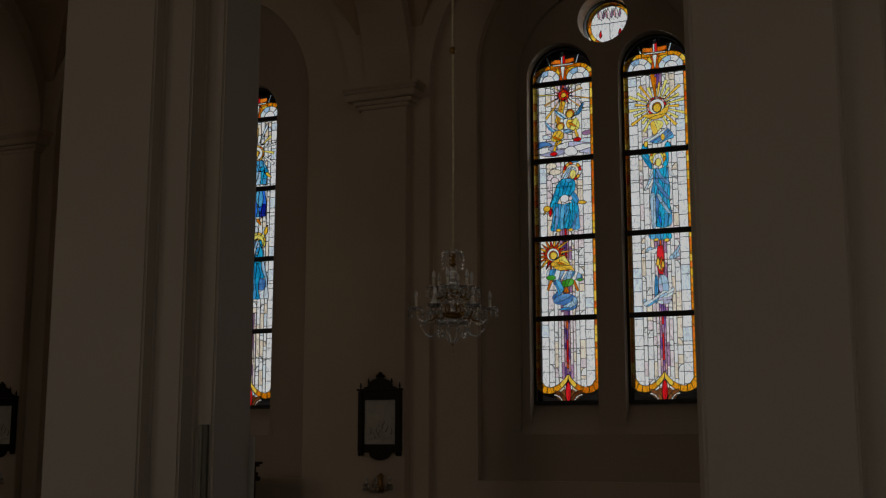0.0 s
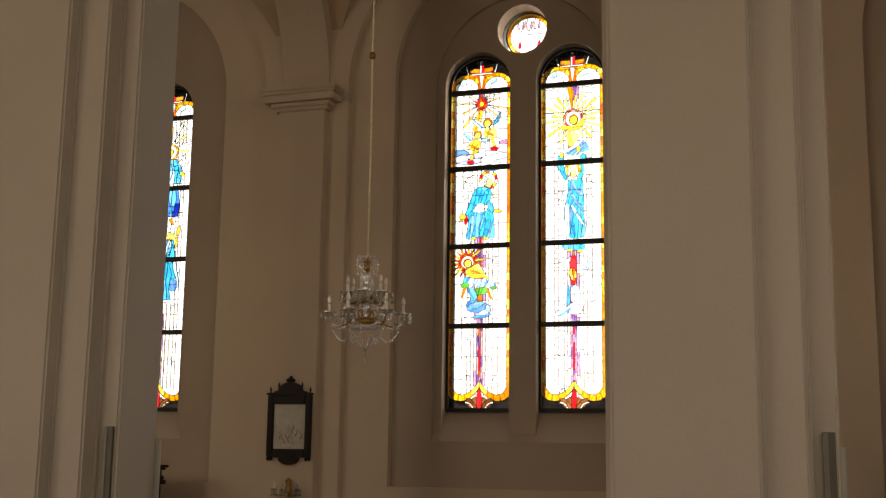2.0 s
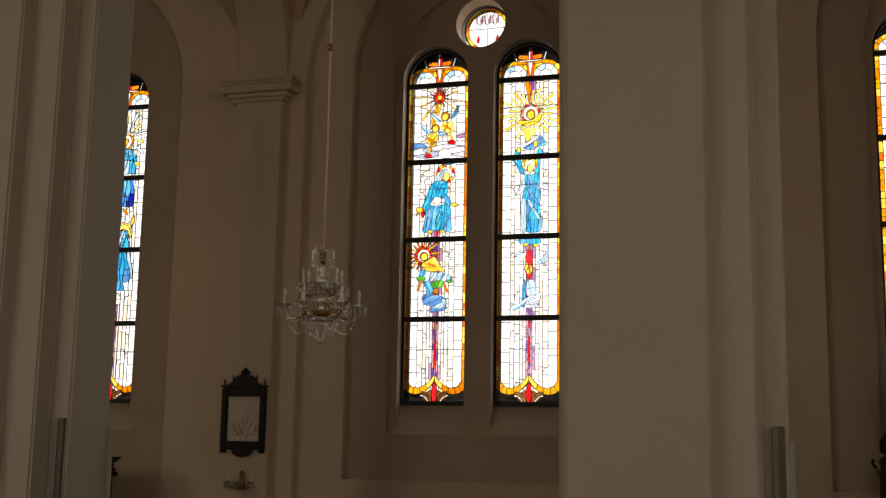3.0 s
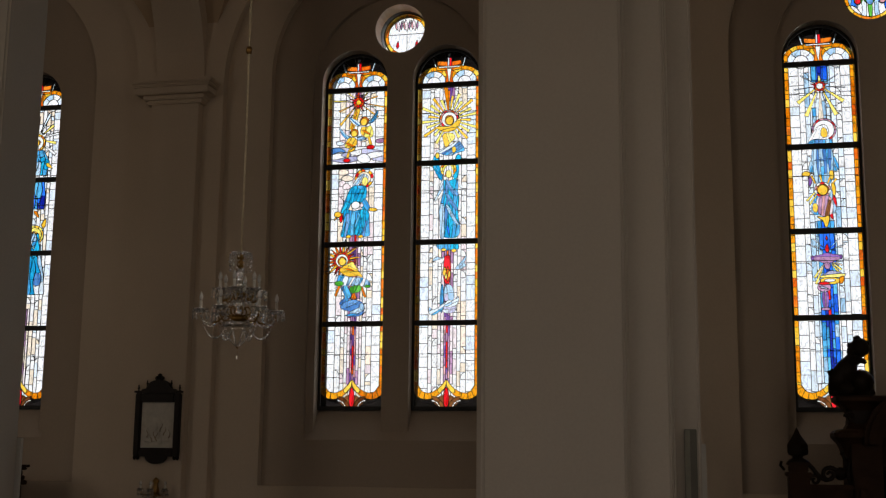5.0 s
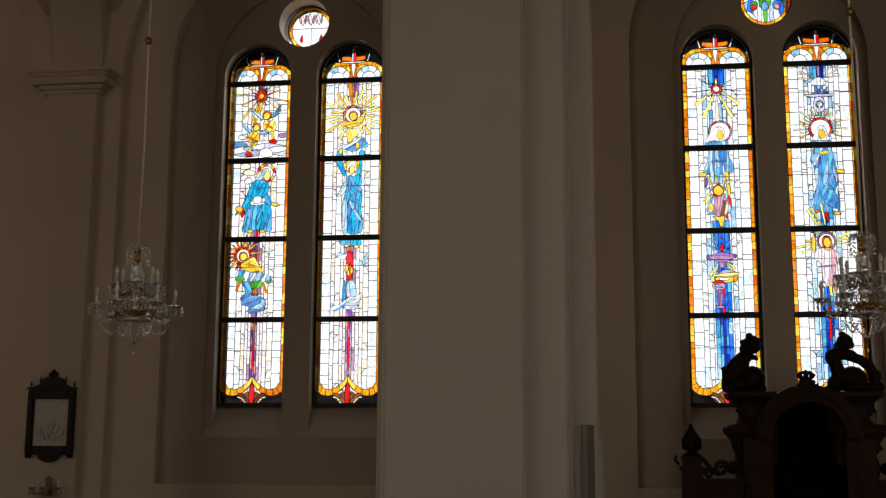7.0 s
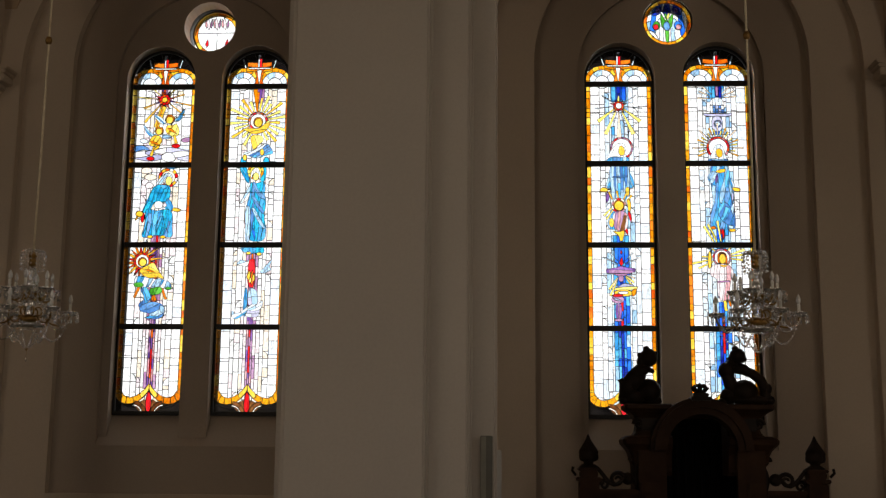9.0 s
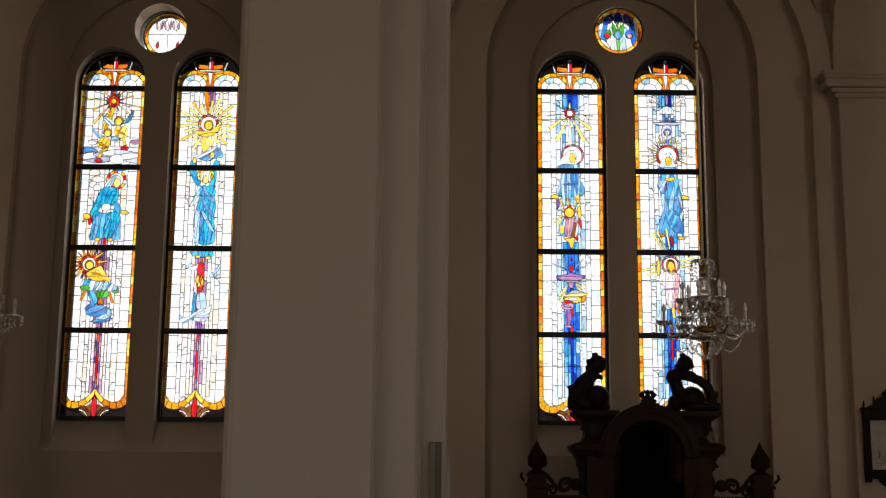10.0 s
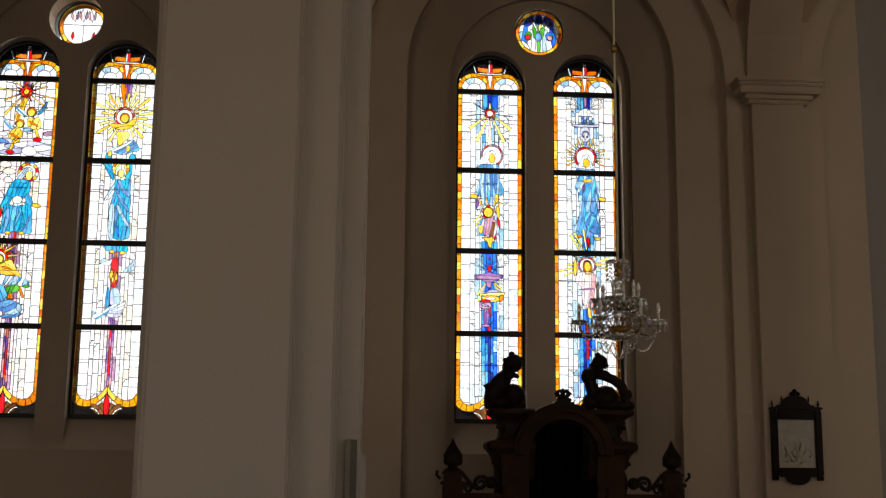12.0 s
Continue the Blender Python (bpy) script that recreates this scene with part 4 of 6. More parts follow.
def lancet_c():
    d, f = lancet_design(37, ["white", "white", "ice", "white"], {"glow": ["white", "ice", "ice", "pale"], "w": 0.045, "mid_colors": ["blue", "blue", "navy", "blue", "sky"], "stem": [(2.45, 4.22), (5.8, 6.06)], "stem_colors": ["navy", "blue", "red", "blue"], "side_colors": ["sky", "blue", "sky", "pale"]})
    # top panel: star with broad rays over a white-veiled shape in a pink ring
    d.base = BARS[2]
    d.strips([-0.085, -0.035, 0.035, 0.085], 5.82, 6.04, ["sky", "blue", "steel"], 0.1, 0.2, 0)
    d.strips([-0.022, 0.022], 5.82, 6.04, ["navy", "red", "navy"], 0.05, 0.1, 0)
    for x1, z1, w in ((-24, 50.5, 3.0), (-15.5, 35, 3.2), (16.6, 35, 3.2), (24.5, 50.5, 3.0), (0, 31, 3.8)):
        d.beam(x1 * 0.22, 69 + (z1 - 69) * 0.2, x1, z1, 1.0, w * 1.25, "yellow" if x1 else "sand")
    for x1, z1 in ((-20, 82), (20, 82), (-27, 66), (27, 66), (-8, 40), (8, 40)):
        d.beam(x1 * 0.25, 69 + (z1 - 69) * 0.25, x1, z1, 0.3, 0.9, "ice")
    d.rays(0, d.base + 0.69, 0.04, 0.095, 10, ["orange", "red", "gold"], w0=0.012, w1=0.002, vary=0.25)
    d.slip(0, 73, 0, 83, 0.16, "yellow")
    d.ring(0, d.base + 0.69, 0.036, 0.058, ["red", "red", "orange"], 9)
    d.disc(0, d.base + 0.69, 0.036, "white")
    d.strips([-0.09, -0.05], 5.3, 5.5, ["pale", "sky"], 0.1, 0.2, 0)
    d.strips([0.06, 0.1], 5.3, 5.5, ["pale", "ice"], 0.1, 0.2, 0)
    nimbus(d, 2.5, 18.6, 13, 2.0, ["pink", "red", "pink", "mauve"], "white", 16)
    d.draped([(-14, 8), (-8, 18), (-3, 24), (4, 25), (8, 19), (7, 10), (10, 2), (-15, 2)], ["white", "ice", "white"], 70, 4.6, 0.7)
    d.form([(-1, 18), (2, 22), (6, 18), (6, 11), (2, 9), (-1, 12)], "gold")
    d.draped([(-14.5, 6), (-6, 9), (2, 7), (10, 9), (12, 0), (-15, 0)], ["sky", "steel", "pale"], 90, 4, 0.4)
    # second panel: pleated pale blue robe, gold and pink shape below
    d.base = BARS[1]
    d.draped([(10, 86), (14, 80), (17.5, 69), (11.5, 65), (8, 74)], ["pale", "ice", "sky"], 110, 2.6, 0.5)
    d.draped([(-11, 84), (-17, 69.5), (-12, 64), (-8, 73)], ["sky", "pale"], 70, 2.6, 0.5)
    d.draped([(-12.5, 96), (10.5, 96), (11.5, 74), (8, 50), (-8, 50), (-11.5, 69)], ["sky", "steel", "pale", "sky", "pale"], 90, 2.7, 0.6, 2)
    d.form([(-9, 80), (9, 81), (9, 79.5), (-9, 78.5)], "steel", 1)
    d.draped([(-13, 32), (-8, 48), (8, 50), (13, 22), (5, 20), (-6, 17), (-16, 20)], ["pale", "sky", "ice"], 85, 3, 0.7)
    d.slip(-14, 62, -15.5, 49, 0.2, "violet")
    d.slip(9, 40, 12, 26, 0.14, "red")
    d.slip(4, 22, 8, 12, 0.2, "red")
    for x0, z0, x1, z1 in ((-9, 53, -13, 62), (-2, 54, -4, 63), (4, 53, 7, 61), (9, 52, 13, 58), (-9, 44, -19, 34), (-8, 41, -16, 30)):
        d.beam(x0, z0, x1, z1, 1.2, 1.8, "gold" if z0 > 50 else "yellow")
    d.form([(-24, 63), (-20, 68), (-14, 66), (-14, 62), (-20, 62)], "gold")
    d.form([(6, 67), (10, 68), (11, 60), (8, 56), (6, 60)], "gold")
    nimbus(d, -1.7, 46, 8.6, 2.2, ["pink", "white", "red", "white"], "amber", 10)
    d.oval(-1.7, 45.6, 5.4, 5.8, "gold")
    d.form([(7, 54), (12, 52), (12, 40), (9, 38), (8, 46)], "gold")
    d.draped([(-8.5, 37), (-3, 40), (6.5, 39), (9, 29), (6.5, 16), (-5, 16), (-9.5, 25)], ["pink", "mauve", "rose", "pink", "brown"], 80, 3.0, 0.7, 1)
    d.oval(-10.3, 26, 2.8, 5.2, "gold")
    d.form([(-11, 17), (-2, 15), (5, 18), (3, 8), (1, 3.5), (-1.5, 5), (-2, 11)], "gold")
    # third panel: violet lamp with a flame, gold casket, mauve column
    d.base = BARS[0]
    d.strips([-0.075, -0.035, 0.035, 0.08], 3.9, 4.08, ["blue", "sky", "blue"], 0.1, 0.16, 0)
    for x1, z1 in ((-19, 80), (19, 80), (-14, 87), (14, 87)):
        d.beam(x1 * 0.3, 73 + (z1 - 73) * 0.3, x1, z1, 0.4, 1.0, "ice")
    for x1, z1, w in ((-14, 44, 2.4), (-13, 37, 2.2), (-10, 48, 1.6), (12, 48, 2.2), (14, 52, 2.2), (15, 57, 1.4)):
        d.beam(x1 * 0.35, 62 + (z1 - 62) * 0.25, x1, z1, 0.7, w, "yellow" if w > 1.8 else "sand")
    d.slip(0, 71, 0.4, 81, 0.26, "red")
    d.oval(0, 87, 1.0, 2.2, "red")
    d.draped([(-17, 67.5), (-6, 69), (0, 71.5), (6, 69), (15.5, 68.5), (15, 64), (7, 62), (4, 59.5), (-5, 59.5), (-8, 61.5), (-16.5, 63)], ["violet", "mauve", "lavender", "mauve"], 0, 3.4, 0.4, 1)
    d.oval(-15.6, 65.4, 1.7, 2.6, "violet")
    d.oval(14, 66.2, 1.7, 2.4, "violet")
    d.form([(-4, 60), (3, 60), (2, 53), (-3, 53)], "mauve", 1)
    d.form([(-8, 46), (-3, 48), (2, 51.5), (9, 50.5), (16, 48), (6, 46)], "lavender")
    d.form([(-9, 46), (18, 48.5), (17, 44), (-8.5, 43)], "yellow", 1)
    d.form([(-8.5, 43.5), (11, 44), (11, 36), (-8, 37)], "gold", 1)
    d.form([(11, 44), (17, 45.5), (15.5, 38), (11, 36)], "amber", 1)
    d.form([(-4, 42), (7, 42.4), (7, 39), (-4, 38.8)], "white", 1)
    d.oval(-4.7, 33, 7.2, 4.8, "mauve")
    d.slip(-10, 34, 0, 31, 0.14, "lavender")
    d.oval(-4.7, 37.4, 5.8, 1.7, "red")
    d.draped([(-7.5, 29), (0, 29), (-1, 10), (-7, 10)], ["mauve", "lavender", "violet"], 90, 2.6, 0.2, 1)
    d.form([(-8.5, 11), (0.5, 11), (1, 8), (-9, 8)], "mauve", 1)
    return lancet_border(d, f)


def lancet_d():
    d, f = lancet_design(53, ["white", "white", "ice", "white"], {"glow": ["white", "ice", "ice", "pale"], "w": 0.045, "mid_colors": ["blue", "blue", "navy", "blue", "sky"], "stem": [(2.45, 3.46), (4.06, 4.3), (5.84, 6.06)], "stem_colors": ["navy", "blue", "red", "blue"], "side_colors": ["sky", "blue", "sky", "pale"]})
    # top panel: lavender domed tower over a ring with rays
    d.base = BARS[2]
    for x1, z1 in ((-20, 86), (-22, 78), (-15, 91), (20, 86), (23, 80), (15, 91)):
        d.beam(x1 * 0.35, 77 + (z1 - 77) * 0.35, x1, z1, 0.6, 1.8, "sand")
    d.strips([-0.05, -0.015], 5.84, 6.04, ["blue", "sky"], 0.08, 0.16, 0)
    d.strips([0.025, 0.06], 5.84, 6.04, ["blue", "navy"], 0.08, 0.16, 0)
    d.form([(-1.2, 93), (2.4, 93), (2.2, 80), (-0.8, 80)], "mauve", 1)
    d.draped([(-8, 69), (-7.4, 74), (-4, 77.5), (0.5, 79), (5, 77.5), (8.4, 74), (9, 69)], ["lavender", "ice", "white", "lavender"], 90, 3.4, 0.3, 0)
    d.strips([-0.075, -0.045, -0.015, 0.02, 0.05, 0.085], d.base + 0.6, d.base + 0.69, ["lavender", "ice", "white", "steel"], 0.04, 0.1, 0)
    d.form([(-17, 60), (-12, 59), (12, 59), (18, 60), (16, 55.5), (-13, 55.5)], "lavender", 1)
    d.strips([-0.13, -0.09, -0.05, 0.05, 0.1, 0.14], d.base + 0.34, d.base + 0.555, ["lavender", "ice", "pale", "lavender", "steel"], 0.06, 0.14, 0)
    d.form([(-6, 54), (0, 57), (6, 54), (6, 38), (-6, 38)], "lavender", 1)
    nimbus(d, 0.5, 47, 4.4, 1.6, ["steel", "lavender"], "ice", 8)
    for k in range(21):
        a = radians(-24 + 228 * k / 20)
        far = (25, 20, 29, 22)[k % 4]
        c, q = math.cos(a), math.sin(a)
        d.beam(13.4 * c, 18.8 + 13.4 * q, far * c, 18.8 + far * q, 0.5, 1.7, ("gold", "yellow", "sand", "yellow")[k % 4])
    nimbus(d, 0, 18.8, 13, 2.4, ["red", "red", "pink", "orange"], "white", 16)
    d.draped([(-12, 2), (-6, 14), (-3, 22), (4, 23), (7, 14), (11, 2)], ["white", "ice", "white"], 80, 4.4, 0.5)
    d.form([(-3, 15), (0, 18), (5, 16), (5, 9), (1, 6), (-2, 9)], "gold")
    d.draped([(-12, 5), (-4, 6), (2, 4.5), (10, 6), (12, 0), (-12, 0)], ["pale", "sky", "steel"], 90, 4, 0.3)
    # second panel: sweeping blue robe
    d.base = BARS[1]
    d.draped([(-9.5, 96), (11, 96), (13, 75), (11.5, 60), (15, 47), (18.5, 18.5), (8, 19), (3.5, 16.5), (-4, 20), (-16.5, 21), (-12, 33), (-7, 48), (-8.5, 62), (-10, 76)], ["sky", "steel", "pale", "sky", "pale"], 80, 3.2, 1.2, 2)
    d.draped([(3, 50), (10, 48), (15, 34), (17, 22), (8, 23), (0, 30), (-3, 40)], ["sky", "steel", "sky"], 65, 3.4, 0.9, 1)
    d.draped([(-6, 88), (-14.5, 78.5), (-9, 72), (-3.5, 67), (0, 82)], ["pale", "ice", "sky"], 60, 2.8, 0.5)
    d.draped([(12, 80), (16, 74), (18, 67), (15, 53), (10.5, 64)], ["pale", "sky", "ice"], 100, 2.6, 0.5)
    d.slip(-2, 83, -4, 71, 0.14, "violet")
    d.slip(15, 62, 14, 50, 0.14, "lavender")
    d.form([(-4.5, 86), (2, 88.5), (8, 89), (7.5, 85), (0, 83.5)], "gold")
    d.form([(14, 67), (19, 67), (24.5, 65), (23, 62), (16, 62.5)], "gold")
    for x0, z0, x1, z1, w in ((-18.5, 22, -8, 3.5, 2.6), (-14, 24, -4.5, 3.5, 2.2), (-3.5, 28, 0, 4, 2.2), (-11, 18, -6, 9, 1.4)):
        d.beam(x0, z0, x1, z1, w, 1.2, "yellow")
    d.slip(2, 20, 3, 6, 0.12, "red")
    d.oval(13.2, 17, 3.8, 1.8, "gold")
    d.oval(-8, 20, 3.0, 1.8, "amber")
    # third panel: pink tunic shape with rays
    d.base = BARS[0]
    for x1, z1, w in ((-33, 74, 2.4), (-26, 68.5, 2.2), (-22, 82, 1.6), (26, 90, 3.0), (24, 84, 2.2), (24, 78, 2.0), (-10, 91, 1.4), (10, 92, 1.4)):
        d.beam(0.5 + (x1 - 0.5) * 0.35, 81 + (z1 - 81) * 0.35, x1, z1, 0.9, w, "yellow")
    nimbus(d, 0.5, 81, 10.4, 2.0, ["pink", "mauve", "red", "mauve"], "white", 14)
    d.form([(-15, 68), (-12, 69), (-11, 78), (-12, 89), (-14.5, 87), (-15.5, 78)], "gold")
    d.draped([(-4, 86), (0, 88), (5, 86), (7, 77), (5, 73), (-3, 73), (-5, 78)], ["amber", "brown", "amber"], 90, 3, 0.3)
    d.oval(1, 79.4, 3.7, 5.6, "gold")
    d.draped([(-14, 60), (-12, 72), (-2, 74), (9, 73), (14, 62.5), (9.5, 56), (8, 45), (8.5, 31), (-4, 31), (-6, 44), (-5.5, 57)], ["pink", "rose", "pink", "mauve", "rose"], 85, 3.6, 0.8, 1)
    d.form([(-4, 73.5), (2, 69), (8, 73), (2, 72)], "gold")
    d.form([(-6, 54), (8.5, 55), (8.5, 53), (-6, 52)], "mauve", 1)
    d.form([(0, 32), (4.5, 32), (4, 24), (6, 20), (1, 20), (1, 26)], "gold")
    d.form([(6, 32), (9, 32), (10, 26), (7, 25)], "amber")
    return lancet_border(d, f)


def lancet_e():
    d, f = lancet_design(71, ["white", "white", "ice", "sand", "white"], {"w": 0.03, "mid_colors": ["mauve", "sand"], "stem": [(2.45, 3.4)], "stem_colors": ["amber", "violet", "red"], "side_colors": ["sand", "rose"]})
    d.rays(0.0, 5.6, 0.1, 0.36, 14, ["white", "yellow", "ice", "gold"], w0=0.006, w1=0.02, vary=0.2)
    halo(d, 0.0, 5.55, 0.09, ["gold", "amber"], "white", "gold", 0.5)
    d.cloth([(5.45, 0.02, 0.08), (5.3, 0.06, 0.13), (5.12, 0.02, 0.14)], 5, ["pale", "sky", "teal"], 0.016, 2)
    d.leaf(0.14, 5.28, 0.24, 5.2, 0.22, "gold")
    d.cloth([(5.05, 0.0, 0.14), (4.85, 0.02, 0.15), (4.68, 0.0, 0.16)], 6, ["blue", "navy", "sky"], 0.016, 2)
    d.leaf(0.02, 4.66, 0.1, 4.56, 0.2, "amber")
    d.leaf(0.16, 4.42, 0.2, 4.56, 0.24, "gold")
    halo(d, 0.05, 4.34, 0.1, ["gold", "yellow"], "yellow", "sand", 0.5)
    d.cloth([(4.36, 0.05, 0.06), (4.2, 0.04, 0.11), (4.06, 0.03, 0.13), (3.85, 0.05, 0.16), (3.58, 0.04, 0.2)], 6, ["pale", "ice", "teal", "sky", "steel"], 0.018, 3)
    return lancet_border(d, f)


def oculus_design(kind):
    r = 0.283
    d = Design(circle_loop(0, 0, r, 32), 5 + kind)
    d.disc(0, 0, 0.3, "white", 24)
    if kind == 1:
        d.box(-0.3, 0.0, -0.3, 0.02, "white")
        d.box(0.0, 0.3, -0.3, 0.02, "white")
        for x in (-0.1, 0.0, 0.1):
            d.leaf(x, 0.06, x - 0.02, 0.22, 0.16, "rose")
            d.leaf(x + 0.025, 0.08, x + 0.035, 0.2, 0.12, "mauve")
            d.leaf(x - 0.03, 0.08, x - 0.045, 0.2, 0.12, "pink")
        for x in (-0.12, 0.12):
            d.leaf(x, -0.16, x + 0.01, -0.06, 0.2, "red")
    else:
        d.base = 0.0
        d.form([(-24, 2), (-16, 2), (-12, -12), (-18, -18), (-24, -10)], "pale")
        for sx in (-1, 1):
            d.form([(sx * 11, 25), (sx * 17, 22), (sx * 18, 4), (sx * 22, -16), (sx * 16, -20), (sx * 13, 2)], "blue")
            d.form([(sx * 4, 20), (sx * 8, 10), (sx * 18, 8), (sx * 14, 18), (sx * 9, 24)], "navy")
            d.form([(sx * 9, 18), (sx * 13, 16), (sx * 12, 11), (sx * 8, 13)], "violet")
            d.form([(sx * 5, 6), (sx * 12, 4), (sx * 8, -10), (sx * 10, -24), (sx * 4, -24), (sx * 4, -8)], "ice" if sx < 0 else "pale")
            d.slip(sx * 1, -10, sx * 7, 12, 0.16, "green")
            d.form([(sx * 8, 0), (sx * 14, 3), (sx * 18, -5), (sx * 13, -10), (sx * 8, -6)], "green" if sx < 0 else "blue")
            d.oval(sx * 13, -5, 3.2, 3.4, "red" if sx < 0 else "pink")
        d.form([(-7, 24), (0, 27), (7, 24), (5, 12), (0, 6), (-5, 12)], "navy")
        for x in (-16.5, -5, 5, 16.5):
            d.form([(x - 3.4, 29), (x + 3.4, 29), (x + 1.2, 19), (x, 13), (x - 1.2, 19)], "white")
        d.slip(0, 4, -2, 13, 0.2, "green")
        d.slip(0, 4, 3, 13, 0.2, "yellow")
        d.form([(-3, 4), (2, 4), (2, -26), (-2, -26)], "green")
        d.form([(-5, -2), (0, 3), (4, -3), (2, -10), (-3, -9)], "steel")
        d.form([(-22, -8), (-14, -12), (-8, -24), (-18, -20)], "white")
    d.ring(0, 0, 0.235, 0.29, ["amber", "gold", "amber", "orange"], 16)
    return d


def frame_bars(thing, bars=True):
    """Iron frame and cross bars of a lancet, about its own axis."""
    bm = bmesh.new()
    outer, inner = arch_loop(0, 0.403, FOOT - 0.04, SPRING, 24), arch_loop(0, 0.373, FOOT + 0.005, SPRING, 24)
    sheet(bm, [outer, inner], Y_GLASS - 0.03, Y_GLASS + 0.03)
    part("window_frame", bm, IRON, thing, "dark iron window frame")
    for z in BARS:
        bm = box(bmesh.new(), -0.376, 0.376, Y_GLASS - 0.022, Y_GLASS + 0.022, z - 0.03, z + 0.03, 0.004)
        part("crossbar", bm, IRON, thing, "dark iron crossbar")
    for z in (2.80, 3.78, 4.73, 5.68):
        bm = tube(bmesh.new(), [(-0.376, Y_GLASS + 0.02, z), (0.376, Y_GLASS + 0.02, z)], 0.0035, 6)
        part("saddle_bar", bm, IRON, thing, "thin iron saddle bar")


def lancet_window(x, make, label):
    ob = new("stained_window")
    tagged(ob, label, "window", "stained windows in the aisle wall")
    frame_bars(ob)
    leaded(ob, make(), Y_GLASS)
    ob.location = (x, 0, 0)
    return ob


def oculus_window(x, y, kind, label):
    ob = new("round_window")
    tagged(ob, label, "window", "round windows in the aisle wall")
    bm = bmesh.new()
    sheet(bm, [circle_loop(0, 0, 0.289), circle_loop(0, 0, 0.272)], -0.02, 0.02)
    part("window_frame", bm, IRON, ob, "dark iron ring frame")
    leaded(ob, oculus_design(kind), 0.0)
    ob.location = (x, y, 6.71)
    return ob


win_a = lancet_window(WIN_X[2] - 0.5625, lancet_a, "stained glass lancet with red sun, blue seated shape and amber border")
win_b = lancet_window(WIN_X[2] + 0.5625, lancet_b, "stained glass lancet with gold rays, long blue shape and red flame")
win_c = lancet_window(WIN_X[3] - 0.5625, lancet_c, "stained glass lancet with red star, pale blue robe and gold casket")
win_d = lancet_window(WIN_X[3] + 0.5625, lancet_d, "stained glass lancet with lavender dome, blue robe and pink shape")
win_e = lancet_window(WIN_X[1] + 0.5625, lancet_e, "stained glass lancet with white rays, deep blue and teal robes")


def lancet_plain():
    d = Design(arch_loop(0, HALF, FOOT, SPRING, 20), 5)
    d.strips([-0.4, -0.13, 0.13, 0.4], 2.1, 6.5, ["white", "ice", "pale", "sand"], 0.4, 0.7, 0)
    return d


win_p = lancet_window(WIN_X[1] - 0.5625, lancet_plain, "leaded lancet window of pale glass")
for x in (WIN_X[0] - 0.5625, WIN_X[0] + 0.5625, WIN_X[4] - 0.5625, WIN_X[4] + 0.5625):
    copy_thing(win_p, pose(x, 0, 0))
oc_1 = oculus_window(WIN_X[2], 12.13, 1, "round stained window of clear glass with pink petals")
oc_2 = oculus_window(WIN_X[3], 11.87, 2, "round stained window with green stems and blue petals")
for src, x in ((oc_2, WIN_X[0]), (oc_2, WIN_X[1]), (oc_2, WIN_X[4])):
    copy_thing(src, pose(x, 11.87, 6.72))


CRYSTAL = bpy.data.materials.new("crystal")
CRYSTAL.use_nodes = True
ct = CRYSTAL.node_tree
cb = ct.nodes["Principled BSDF"]
cb.inputs["Base Color"].default_value = (0.95, 0.95, 0.93, 1)
cb.inputs["Roughness"].default_value, cb.inputs["IOR"].default_value = 0.03, 1.55
cb.inputs["Transmission Weight"].default_value = 1.0
cg, cm = ct.nodes.new("ShaderNodeBsdfGlossy"), ct.nodes.new("ShaderNodeMixShader")
cg.inputs["Color"].default_value, cg.inputs["Roughness"].default_value = (1, 0.98, 0.94, 1), 0.05
cm.inputs[0].default_value = 0.45
ct.links.new(cb.outputs[0], cm.inputs[1])
ct.links.new(cg.outputs[0], cm.inputs[2])
cd, cx2 = ct.nodes.new("ShaderNodeBsdfTranslucent"), ct.nodes.new("ShaderNodeMixShader")
cd.inputs["Color"].default_value = (0.97, 0.97, 0.95, 1)
cx2.inputs[0].default_value = 0.12
ct.links.new(cm.outputs[0], cx2.inputs[1])
ct.links.new(cd.outputs[0], cx2.inputs[2])
ct.links.new(cx2.outputs[0], ct.nodes["Material Output"].inputs[0])
BRASS = material("aged_brass", (0.42, 0.24, 0.075), 0.38, 0.15, 15, 0.2, 0.1, metal=0.9)
WAX = material("white_sleeve", (0.74, 0.71, 0.64), 0.5, 0.05, 20)
BULB = bpy.data.materials.new("frosted_bulb")
BULB.use_nodes = True
bb = BULB.node_tree.nodes["Principled BSDF"]
bb.inputs["Base Color"].default_value = (0.94, 0.92, 0.88, 1)
bb.inputs["Roughness"].default_value = 0.25
bb.inputs["Transmission Weight"].default_value = 0.35
CORD = material("pale_cord", (0.85, 0.74, 0.52), 0.5, 0.1, 20)


def candle(parent, x, y, z, h=0.145):
    """A candle lamp that is off: sleeve, and a pointed bulb under it as a part."""
    bm = lathe(bmesh.new(), [(0.009, z), (0.0115, z + 0.004), (0.0115, z + h * 0.5), (0.008, z + h * 0.52)], x, y, 10)
    c = part("candle_sleeve", bm, WAX, parent)
    bm = lathe(bmesh.new(), [(0.008, z + h * 0.52), (0.0155, z + h * 0.64), (0.0165, z + h * 0.72), (0.012, z + h * 0.86), (0.005, z + h * 0.96), (0.001, z + h)], x, y, 10)
    part("bulb", bm, BULB, c, "unlit frosted candle bulb")


